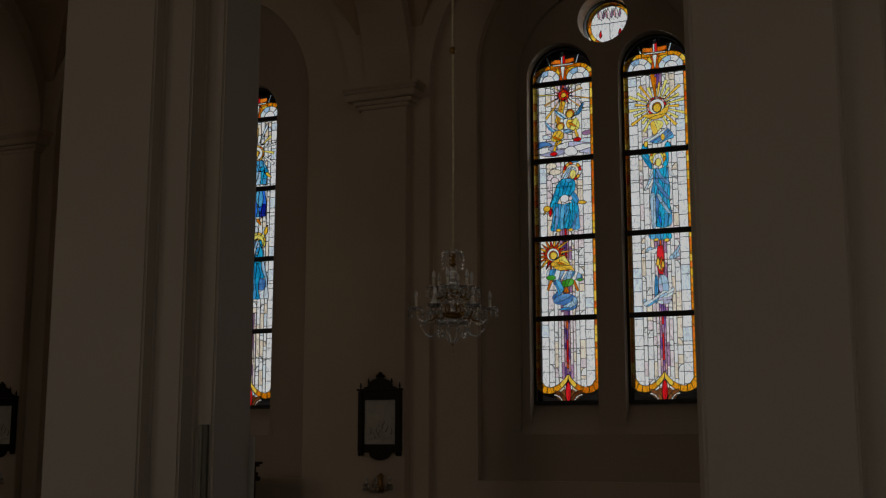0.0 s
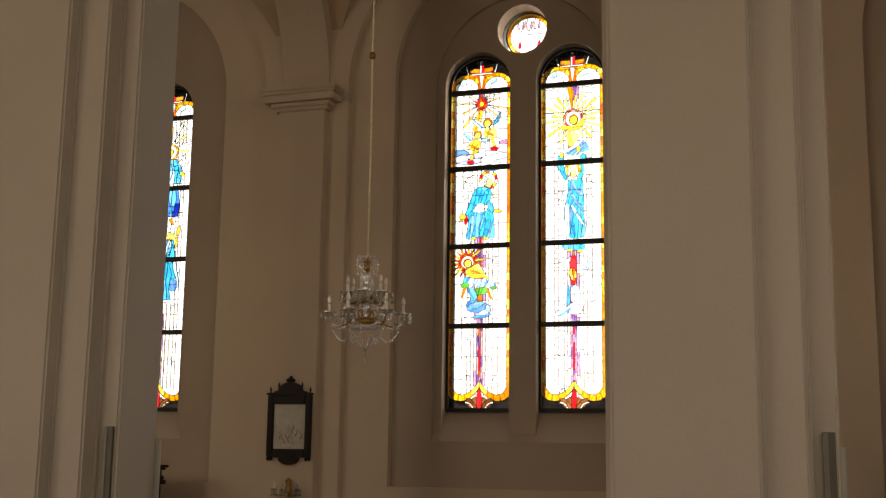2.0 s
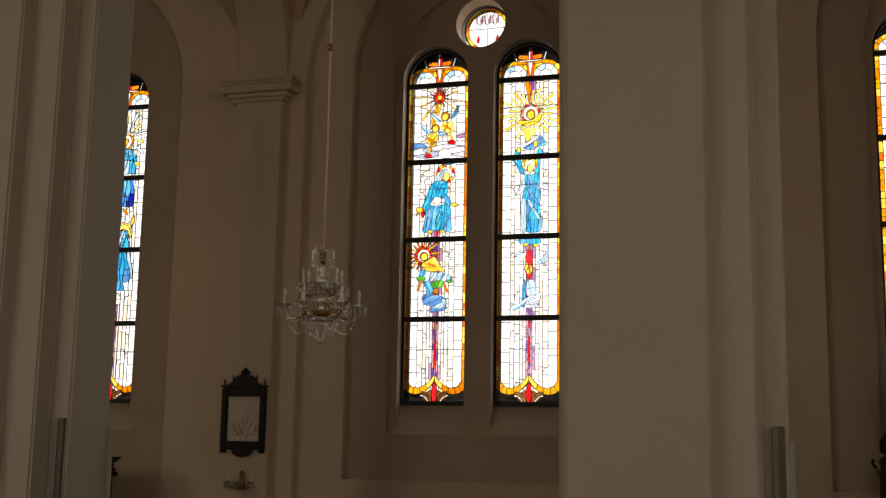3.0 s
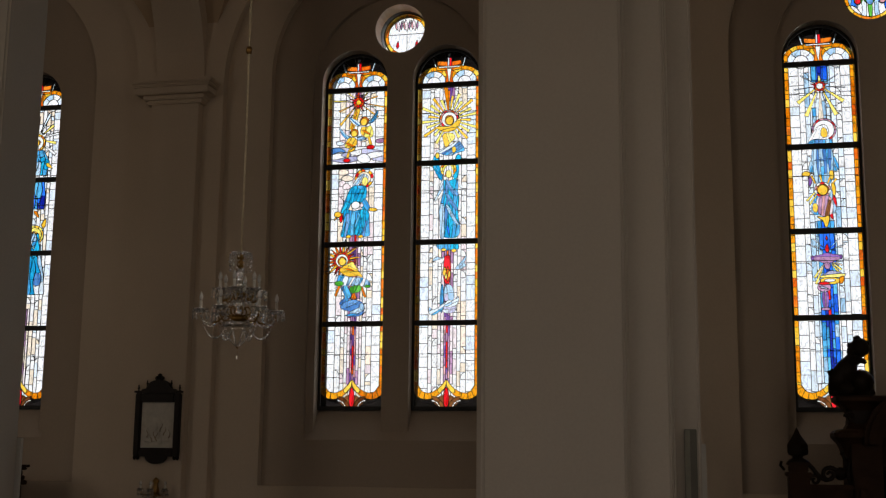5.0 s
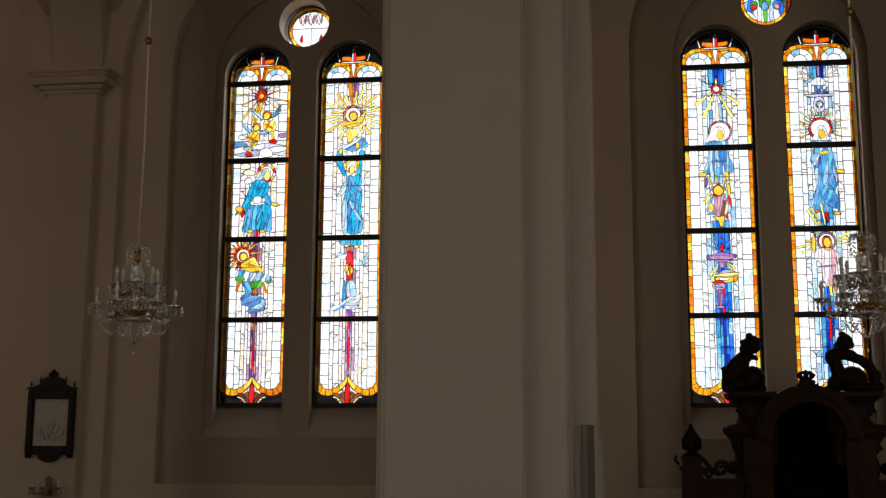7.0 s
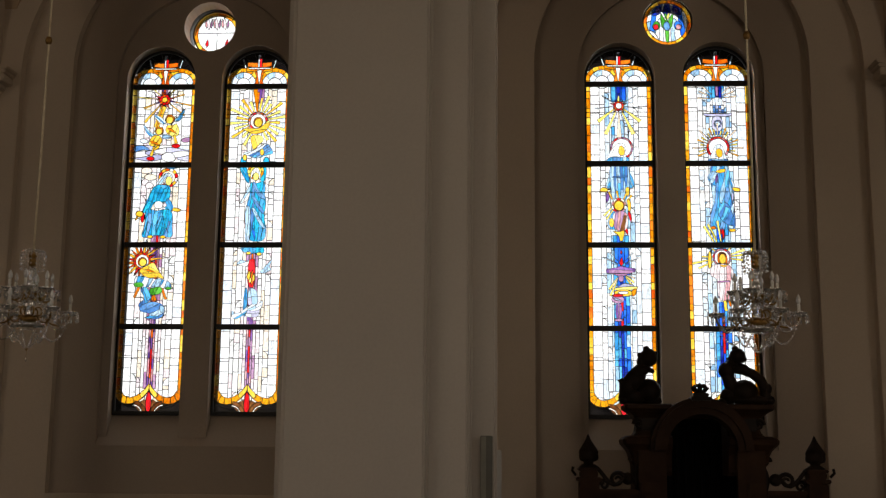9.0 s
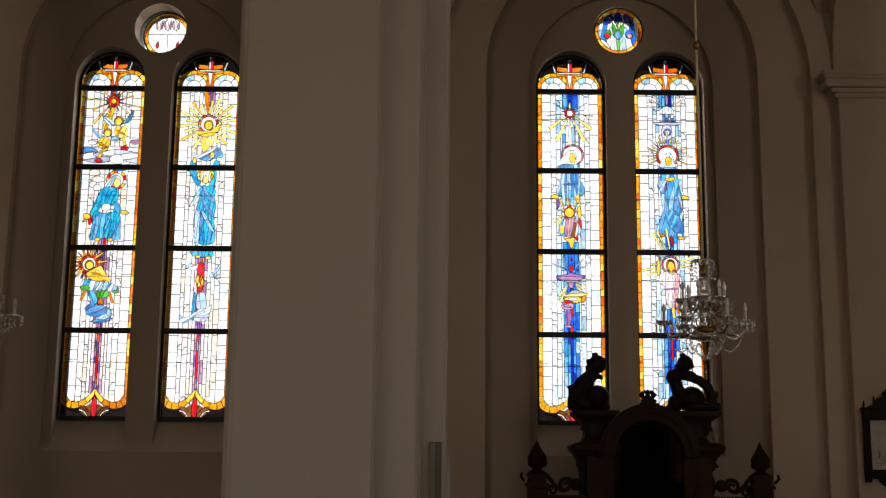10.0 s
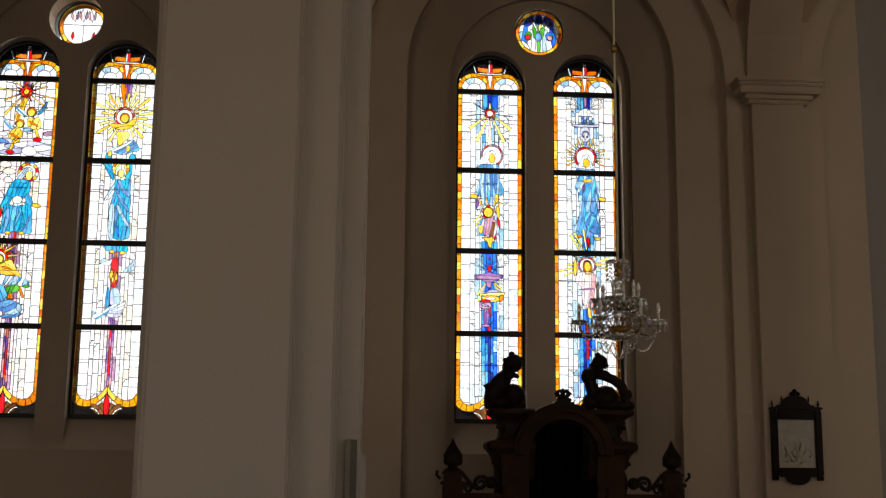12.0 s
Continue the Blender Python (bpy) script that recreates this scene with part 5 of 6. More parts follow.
def dish(parent, x, y, z, r):
    """A scalloped glass drip pan with a fringe of short prisms."""
    bm = bmesh.new()
    n = 24
    rows = []
    for k, (f, dz) in enumerate(((0.12, -0.016), (0.45, -0.014), (0.78, -0.002), (1.0, 0.018), (0.97, 0.02), (0.74, 0.004), (0.12, -0.008))):
        rows.append([bm.verts.new((x + r * f * (1 + (0.09 if k in (3, 4) else 0) * math.cos(i * 2 * math.pi * 8 / n)) * math.cos(2 * math.pi * i / n),
                                   y + r * f * (1 + (0.09 if k in (3, 4) else 0) * math.cos(i * 2 * math.pi * 8 / n)) * math.sin(2 * math.pi * i / n), z + dz)) for i in range(n)])
    for p, q in zip(rows, rows[1:]):
        for i in range(n):
            bm.faces.new((p[i], p[(i + 1) % n], q[(i + 1) % n], q[i])).smooth = True
    pan = part("drip_pan", bm, CRYSTAL, parent, "scalloped cut glass drip pan")
    bm = bmesh.new()
    for i in range(9):
        a = 2 * math.pi * (i + 0.5) / 9
        px, py = x + r * math.cos(a), y + r * math.sin(a)
        bead(bm, (px, py, z - 0.004), 0.008)
        bead(bm, (px, py, z - 0.019), 0.007)
        tip = [bm.verts.new((px + 0.009 * math.cos(b), py + 0.009 * math.sin(b), z - 0.045)) for b in (0, 2.1, 4.2)]
        lo, hi = bm.verts.new((px, py, z - 0.066)), bm.verts.new((px, py, z - 0.026))
        for k in range(3):
            bm.faces.new((tip[k], tip[(k + 1) % 3], hi))
            bm.faces.new((tip[(k + 1) % 3], tip[k], lo))
    tagged(part("prism_fringe", bm, CRYSTAL, pan), "fringe of small glass prisms", kind="stuff")


def strand(bm, a, b, sag, r, step):
    """Beads along a hanging string from a to b."""
    a, b = Vector(a), Vector(b)
    n = max(3, int(((b - a).length + 1.6 * sag) / step))
    for i in range(n + 1):
        t = i / n
        p = a.lerp(b, t)
        p.z -= 4 * sag * t * (1 - t)
        bead(bm, p, r)


def chandelier():
    top = new("chandelier")
    tagged(top, "two-tier crystal chandelier with unlit candle bulbs, on a cord", "chandelier", "chandeliers in the arcade")
    # heights are over the lowest drop
    bm = tube(bmesh.new(), [(0, 0, 0.79), (0.004, 0, 1.6), (0, 0, 2.46), (0, 0, 5.95)], 0.009, 8)
    part("cord", bm, CORD, top, "pale suspension cord")
    bm = lathe(bmesh.new(), [(0.004, 2.415), (0.02, 2.42), (0.027, 2.44), (0.027, 2.455), (0.018, 2.475), (0.005, 2.48)], seg=14)
    part("ball_joint", bm, BRASS, top, "dark brass ball on the cord")
    bm = lathe(bmesh.new(), [(0.006, 0.82), (0.022, 0.815), (0.03, 0.80), (0.03, 0.77), (0.022, 0.76), (0.026, 0.74), (0.03, 0.715), (0.014, 0.70)], seg=14)
    part("crown", bm, BRASS, top, "brass crown")
    # stem of glass balusters
    bm = lathe(bmesh.new(), [(0.012, 0.70), (0.03, 0.68), (0.036, 0.65), (0.022, 0.62), (0.03, 0.585), (0.045, 0.56), (0.025, 0.54), (0.02, 0.50)], seg=12)
    part("upper_stem", bm, CRYSTAL, top, "cut glass stem")
    bm = lathe(bmesh.new(), [(0.02, 0.47), (0.035, 0.45), (0.048, 0.42), (0.03, 0.38), (0.022, 0.355), (0.035, 0.335)], seg=12)
    part("lower_stem", bm, CRYSTAL, top, "cut glass stem")
    bm = lathe(bmesh.new(), [(0.02, 0.505), (0.045, 0.50), (0.05, 0.485), (0.035, 0.47), (0.02, 0.468)], seg=16)
    part("upper_hub", bm, BRASS, top, "brass hub")
    bm = lathe(bmesh.new(), [(0.03, 0.345), (0.055, 0.335), (0.075, 0.315), (0.07, 0.295), (0.05, 0.285), (0.03, 0.28)], seg=18)
    part("lower_hub", bm, BRASS, top, "brass hub")
    bm = lathe(bmesh.new(), [(0.05, 0.285), (0.112, 0.278), (0.12, 0.262), (0.112, 0.248), (0.06, 0.243), (0.03, 0.25)], seg=24)
    part("bowl", bm, CRYSTAL, top, "shallow cut glass bowl")
    for i in range(6):
        a = radians(360 * i / 6 + 12)
        pts = [(r * math.cos(a), r * math.sin(a), z) for r, z in ((0.06, 0.335), (0.088, 0.345), (0.092, 0.375), (0.07, 0.40), (0.045, 0.395), (0.04, 0.375))]
        part("basket_scroll", tube(bmesh.new(), pts, 0.007, 6, 0.004), BRASS, top, "curled brass strap")
    ends = {}
    for tier, (n, r, zh, zp, phase) in enumerate(((6, 0.152, 0.485, 0.515, 37.0), (6, 0.285, 0.315, 0.36, 24.0))):
        for i in range(n):
            a = radians(phase + 360 * i / n)
            c, s_ = math.cos(a), math.sin(a)
            prof = [(0.04, zh), (r * 0.35, zh + 0.02), (r * 0.55, zh - 0.035), (r * 0.8, zh - 0.045), (r * 0.97, zh - 0.01), (r, zp - 0.012)]
            fine = []
            for k in range(len(prof) - 1):
                for q in range(4):
                    t = q / 4
                    fine.append((prof[k][0] * (1 - t) + prof[k + 1][0] * t, prof[k][1] * (1 - t) + prof[k + 1][1] * t))
            fine.append(prof[-1])
            fine = [fine[0]] + [tuple((fine[j - 1][m] + 2 * fine[j][m] + fine[j + 1][m]) / 4 for m in (0, 1)) for j in range(1, len(fine) - 1)] + [fine[-1]]
            bm = tube(bmesh.new(), [(p * c, p * s_, z) for p, z in fine], 0.0066, 8)
            arm = part("arm", bm, BRASS, top, "curved brass arm")
            dish(top, r * c, r * s_, zp, 0.06)
            candle(top, r * c, r * s_, zp + 0.004)
            ends[tier, i] = (r * c, r * s_, zp)
    # bead strings: crown fountain, swags and lower garlands
    for i in range(14):
        a = 2 * math.pi * i / 14
        bm = bmesh.new()
        for k in range(10):
            t = k / 9
            rr = 0.028 + 0.062 * math.sin(min(1.0, t * 1.25) * math.pi / 2) - 0.02 * max(0, t - 0.6)
            bead(bm, (rr * math.cos(a), rr * math.sin(a), 0.80 + 0.035 * math.sin(t * 3.3) - 0.115 * t * t), 0.0078)
        tagged(part("bead_string", bm, CRYSTAL, top), "string of cut glass beads", kind="stuff")
    for tier, n, step, sag in ((0, 6, 0.024, 0.05), (1, 6, 0.026, 0.13)):
        for i in range(n):
            bm = bmesh.new()
            p, q = ends[tier, i], ends[tier, (i + 1) % n]
            strand(bm, (p[0], p[1], p[2] - 0.03), (q[0], q[1], q[2] - 0.03), sag * 0.55, 0.0074, step)
            tagged(part("bead_string", bm, CRYSTAL, top), "string of cut glass beads", kind="stuff")
            bm = bmesh.new()
            strand(bm, (p[0], p[1], p[2] - 0.03), (p[0] * 0.3, p[1] * 0.3, 0.25 if tier else 0.46), sag, 0.0074, step)
            tagged(part("bead_string", bm, CRYSTAL, top), "string of cut glass beads", kind="stuff")
    for i in range(8):
        a = 2 * math.pi * i / 8
        bm = bmesh.new()
        strand(bm, (0.11 * math.cos(a), 0.11 * math.sin(a), 0.25), (0.008 * math.cos(a), 0.008 * math.sin(a), 0.10), 0.025, 0.0074, 0.0225)
        tagged(part("bead_string", bm, CRYSTAL, top), "string of cut glass beads", kind="stuff")
    bm = lathe(bmesh.new(), [(0.002, 0.11), (0.011, 0.10), (0.011, 0.09), (0.003, 0.08)], seg=10)
    tube(bm, [(0, 0, 0.08), (0, 0, 0.03)], 0.0016, 5)
    part("finial", bm, BRASS, top, "dark brass finial")
    bm = lathe(bmesh.new(), [(0.001, 0.035), (0.005, 0.025), (0.0075, 0.012), (0.004, 0.003), (0.001, 0.0)], seg=8)
    part("drop", bm, CRYSTAL, top, "glass drop")
    return top


first_chandelier = chandelier()
first_chandelier.location = (-4.25, 7.2, 2.368)
copy_thing(first_chandelier, pose(1.012, 7.2, 2.362, 0, 0, -33))

# ---- carved confessional ----
OAK = material("dark_oak", (0.070, 0.034, 0.017), 0.6, 0.25, 5, 0.35, 0.3, fine=30, second=(0.035, 0.016, 0.009), gloss=0.12)
CARVED = material("black_walnut", (0.030, 0.018, 0.012), 0.45, 0.2, 8, 0.3, 0.3, fine=40, gloss=0.12)
CURTAIN = material("black_cloth", (0.008, 0.007, 0.007), 0.95, 0.2, 10, gloss=0.12)


def scroll(bm, x, y, z, r, turns, flip, thick, depth):
    """A flat spiral scroll in the x-z plane."""
    pts = []
    n = int(18 * turns)
    for i in range(n + 1):
        a = 2 * math.pi * turns * i / n
        rr = r * (1 - 0.8 * i / n)
        pts.append((x + flip * rr * math.cos(a), y, z + rr * math.sin(a)))
    tube(bm, pts, thick, 8, thick * 0.6)


def finial(parent, x, y, z):
    """A turned flame finial over a stepped base."""
    bm = lathe(bmesh.new(), [(0.085, z - 0.04), (0.095, z - 0.02), (0.075, z), (0.045, z + 0.015), (0.05, z + 0.03), (0.086, z + 0.045), (0.093, z + 0.07),
                             (0.09, z + 0.11), (0.094, z + 0.125), (0.083, z + 0.15), (0.06, z + 0.185), (0.04, z + 0.215), (0.024, z + 0.245), (0.01, z + 0.28), (0.001, z + 0.295)], x, y, 20)
    for v in bm.verts:
        if v.co.z > z + 0.04:
            w = 1 + 0.07 * math.cos(5 * math.atan2(v.co.y - y, v.co.x - x) + 9 * (v.co.z - z))
            v.co.x, v.co.y = x + (v.co.x - x) * w, y + (v.co.y - y) * w
    part("finial", bm, CARVED, parent, "turned flame-shaped finial")


def confessional(x, y):
    top = new("confessional")
    tagged(top, "dark carved wooden confessional with arched opening and finials", "confessional")
    d = 0.75
    # middle body round the arched opening
    bm = bmesh.new()
    arc = [(0.47 * math.cos(math.pi * i / 20), 1.80 + 0.47 * math.sin(math.pi * i / 20)) for i in range(21)]
    sheet(bm, [[(-0.60, 0.0), (0.60, 0.0), (0.60, 1.80)] + arc + [(-0.60, 1.80)], arch_loop(0, 0.335, 0.12, 1.80, 20)], 0.0, 0.08)
    box(bm, -0.60, -0.52, 0.08, d, 0.0, 1.70, 0.004)
    box(bm, 0.52, 0.60, 0.08, d, 0.0, 1.70, 0.004)
    box(bm, -0.52, 0.52, d - 0.05, d, 0.0, 1.84, 0.004)
    box(bm, -0.40, 0.40, d - 0.05, d, 1.842, 2.18, 0.004)
    part("body", bm, OAK, top)
    wave = [(-0.51 + 1.02 * i / 84, 0.60 + 0.035 * math.cos(i * 0.98) + 0.008 * math.sin(i * 0.37)) for i in range(85)]
    bm = prism(bmesh.new(), wave + [(x, y + 0.012) for x, y in reversed(wave)], 0.05, 2.12)
    part("curtain", bm, CURTAIN, top, "black hanging curtain")
    for sgn in (-1, 1):
        bm = box(bmesh.new(), min(sgn * 0.59, sgn * 0.42), max(sgn * 0.59, sgn * 0.42), -0.05, 0.0, 0.1, 1.5, 0.012)
        box(bm, min(sgn * 0.56, sgn * 0.45), max(sgn * 0.56, sgn * 0.45), -0.065, -0.045, 0.25, 1.4, 0.01)
        part("pilaster", bm, OAK, top, "raised wooden pilaster")
        # swept cornice, neck and flared attic cap beside the opening
        for name, rows, label in (("cornice", ((0.61, 1.56), (0.63, 1.60), (0.625, 1.63), (0.65, 1.70), (0.665, 1.76), (0.685, 1.80), (0.715, 1.835), (0.74, 1.86), (0.745, 1.90), (0.72, 1.925), (0.68, 1.94)), "swept moulded cornice"),
                                  ("attic_block", ((0.63, 1.94), (0.60, 1.98), (0.59, 2.04), (0.60, 2.09), (0.625, 2.13), (0.665, 2.165), (0.70, 2.185), (0.715, 2.20), (0.715, 2.235), (0.70, 2.245)), "flared attic block")):
            bm = bmesh.new()
            rings = []
            for half, z in rows:
                o = half - 0.60
                rings.append([bm.verts.new((sgn * q, yy, z)) for q, yy in ((0.27, 0.13 - o), (half - 0.03, 0.13 - o), (half, 0.16 - o), (half, 0.42))] + [bm.verts.new((sgn * 0.27, 0.42, z))])
            for p, q in zip(rings, rings[1:]):
                for i in range(5):
                    bm.faces.new((p[i], p[(i + 1) % 5], q[(i + 1) % 5], q[i]))
            bm.faces.new(rings[0])
            bm.faces.new(rings[-1])
            part(name, bm, OAK, top, label)
        bm = box(bmesh.new(), min(sgn * 0.40, sgn * 0.56), max(sgn * 0.40, sgn * 0.56), 0.10, 0.14, 1.99, 2.11, 0.012)
        part("attic_panel", bm, CARVED, top, "small raised panel")
        bm = bmesh.new()
        tube(bm, [(sgn * (0.60 + 0.03 * math.sin(i * 0.5)), 0.08, 1.42 + i * 0.036) for i in range(8)], 0.025, 8, 0.016)
        bracket = part("scroll_bracket", bm, CARVED, top, "carved scroll bracket")
        for ex, ez, er, turns, thick in ((0.575, 2.05, 0.055, 1.4, 0.02), (0.625, 1.70, 0.05, 1.3, 0.02)):
            bm = bmesh.new()
            scroll(bm, sgn * ex, 0.12, ez, er, turns, sgn, thick, 0.1)
            part("scroll", bm, CARVED, bracket)
        # wing: low panel, post, scrolls
        bm = bmesh.new()
        xa, xb = sorted((sgn * 0.60, sgn * 1.0))
        box(bm, xa, xb, 0.02, 0.08, 0.0, 1.38, 0.006)
        box(bm, xa + 0.05, xb - 0.05, 0.005, 0.03, 0.15, 1.2, 0.012)
        box(bm, xa, xb, -0.02, 0.12, 1.38, 1.43, 0.01)
        part("wing_panel", bm, OAK, top, "low panelled side wing")
        bm = bmesh.new()
        cx = sgn * 1.075
        box(bm, cx - 0.095, cx + 0.095, -0.06, 0.14, 0.0, 1.5, 0.01)
        box(bm, cx - 0.115, cx + 0.115, -0.08, 0.16, 1.5, 1.54, 0.008)
        box(bm, cx - 0.085, cx + 0.085, -0.05, 0.13, 1.54, 1.60, 0.008)
        box(bm, cx - 0.10, cx + 0.10, -0.065, 0.145, 1.60, 1.63, 0.008)
        part("post", bm, OAK, top, "square corner post")
        finial(top, cx, 0.04, 1.655)
        bm = bmesh.new()
        scroll(bm, sgn * 0.80, 0.04, 1.52, 0.075, 1.5, -sgn, 0.022, 0.1)
        scroll(bm, sgn * 0.93, 0.04, 1.47, 0.05, 1.3, sgn, 0.018, 0.1)
        tube(bm, [(sgn * (0.72 + 0.3 * t / 8), 0.04, 1.56 - 0.09 * math.sin(t * 0.55)) for t in range(9)], 0.02, 8)
        egg(bm, (sgn * 0.70, 0.06, 1.53), (0.062, 0.06, 0.062))
        tube(bm, [(sgn * 1.2, 0.0, 1.56), (sgn * 1.235, -0.02, 1.60), (sgn * 1.225, -0.02, 1.64)], 0.014, 6)
        part("scrollwork", bm, CARVED, top, "carved scrollwork")
    # arch ring, keystone and little crown
    bm = bmesh.new()
    for r0, r1, y0 in ((0.335, 0.40, -0.08), (0.40, 0.455, -0.11), (0.455, 0.49, -0.06)):
        seg = 28
        rows = []
        for i in range(seg + 1):
            a = math.pi * i / seg
            rows.append([bm.verts.new((r * math.cos(a), yy, 1.80 + r * math.sin(a) * 1.03)) for r in (r0, r1) for yy in (y0, 0.2)])
        for p, q in zip(rows, rows[1:]):
            for i, j in ((0, 2), (2, 3), (3, 1), (1, 0)):
                bm.faces.new((p[i], p[j], q[j], q[i]))
    part("arch_ring", bm, OAK, top, "moulded round arch")
    bm = box(bmesh.new(), -0.1, 0.1, -0.1, 0.1, 2.27, 2.31, 0.008)
    box(bm, -0.075, 0.075, -0.08, 0.08, 2.31, 2.345, 0.008)
    lathe(bm, [(0.05, 2.345), (0.06, 2.36), (0.045, 2.375), (0.02, 2.38)], 0, 0, 12)
    for i in range(8):
        a = 2 * math.pi * i / 8
        tube(bm, [(0.05 * math.cos(a), 0.05 * math.sin(a), 2.36), (0.078 * math.cos(a), 0.078 * math.sin(a), 2.395), (0.05 * math.cos(a), 0.05 * math.sin(a), 2.418), (0, 0, 2.412)], 0.013, 6)
    egg(bm, (0, 0, 2.425), (0.018, 0.018, 0.02))
    part("crown", bm, CARVED, top, "small carved crown")
    top.location = (x, y, 0)
    return top


confessional(1.112, 10.3)


def carved_figure(x, y, z, side):
    """A plain carved figure leaning on a globe: one smooth mesh."""
    bm = bmesh.new()
    s_ = side
    egg(bm, (0.01 * s_, 0, 0.135), (0.125, 0.12, 0.125))
    egg(bm, (-0.14 * s_, 0, 0.07), (0.13, 0.11, 0.085))
    tube(bm, [(-0.19 * s_, 0, 0.06), (-0.19 * s_, 0, 0.18), (-0.13 * s_, -0.01, 0.28), (-0.04 * s_, -0.01, 0.37)], 0.10, 10, 0.06)
    egg(bm, (-0.05 * s_, -0.01, 0.33), (0.09, 0.08, 0.055), -30 * s_)
    egg(bm, (-0.12 * s_, 0.0, 0.22), (0.085, 0.09, 0.145), 38 * s_)
    egg(bm, (-0.20 * s_, 0.02, 0.12), (0.075, 0.08, 0.09), 10 * s_)
    egg(bm, (-0.225 * s_, 0.0, 0.04), (0.06, 0.08, 0.045))
    egg(bm, (0.015 * s_, -0.01, 0.46), (0.092, 0.09, 0.098))
    egg(bm, (-0.055 * s_, -0.01, 0.42), (0.05, 0.05, 0.06))
    egg(bm, (-0.005, -0.01, 0.55), (0.034, 0.04, 0.03))
    egg(bm, (-0.07 * s_, -0.01, 0.485), (0.03, 0.035, 0.03))
    egg(bm, (0.08 * s_, -0.01, 0.50), (0.03, 0.035, 0.03))
    tube(bm, [(-0.02 * s_, -0.03, 0.35), (0.04 * s_, -0.05, 0.33), (0.06 * s_, -0.05, 0.31)], 0.034, 8, 0.015)
    tube(bm, [(-0.17 * s_, -0.02, 0.17), (-0.24 * s_, -0.02, 0.21), (-0.265 * s_, -0.02, 0.25)], 0.045, 8, 0.032)
    tube(bm, [(-0.10 * s_, 0.0, 0.04), (0.08 * s_, 0, 0.035), (0.13 * s_, 0, 0.05)], 0.055, 8, 0.03)
    ob = obj("carved_figure", bm, CARVED, smooth=True)
    tagged(ob, "dark carved wooden figure leaning on a globe, plain shape", "statue")
    ob.location = (x, y, z)
    return ob


def carved_figure_reaching(x, y, z):
    """A plain carved figure bent forward with a long arm over a globe."""
    bm = bmesh.new()
    egg(bm, (0.0, 0, 0.125), (0.145, 0.13, 0.13))
    egg(bm, (-0.16, 0, 0.34), (0.085, 0.08, 0.09))
    tube(bm, [(-0.10, 0, 0.12), (-0.125, 0, 0.21), (-0.16, 0, 0.31), (-0.10, 0, 0.42)], 0.075, 10, 0.06)
    egg(bm, (-0.05, 0, 0.48), (0.082, 0.08, 0.085))
    egg(bm, (-0.07, 0, 0.56), (0.034, 0.04, 0.026))
    egg(bm, (0.005, 0, 0.455), (0.035, 0.04, 0.035))
    egg(bm, (-0.12, 0, 0.45), (0.035, 0.04, 0.035))
    tube(bm, [(-0.11, -0.02, 0.36), (-0.02, -0.03, 0.345), (0.08, -0.03, 0.31), (0.16, -0.02, 0.25), (0.20, 0, 0.17), (0.21, 0, 0.06)], 0.045, 9, 0.055)
    egg(bm, (0.21, 0, 0.08), (0.055, 0.07, 0.085))
    egg(bm, (0.06, 0, 0.05), (0.2, 0.12, 0.055))
    egg(bm, (-0.15, 0, 0.085), (0.085, 0.09, 0.09))
    egg(bm, (-0.21, 0.0, 0.035), (0.05, 0.07, 0.04))
    egg(bm, (0.225, 0.0, 0.15), (0.045, 0.06, 0.07), 20)
    egg(bm, (0.25, 0.0, 0.05), (0.05, 0.07, 0.05))
    tube(bm, [(-0.05, -0.02, 0.39), (0.01, -0.04, 0.375), (0.04, -0.04, 0.36)], 0.03, 8, 0.018)
    ob = obj("carved_figure", bm, CARVED, smooth=True)
    tagged(ob, "dark carved wooden figure bent over a globe, plain shape", "statue")
    ob.location = (x, y, z)
    return ob


carved_figure(0.64, 10.54, 2.243, 1)
carved_figure_reaching(1.58, 10.54, 2.243)

# ---- framed relief panels and brackets on the pilasters ----
EBONY = material("ebony_frame", (0.022, 0.013, 0.010), 0.4, 0.2, 10, 0.3, 0.2, gloss=0.12)
OCHRE = material("ochre_relief", (0.46, 0.37, 0.26), 0.8, 0.2, 20)
RELIEF = material("chalky_relief", (0.72, 0.67, 0.58), 0.8, 0.1, 9, 0.25, 0.4, fine=30)


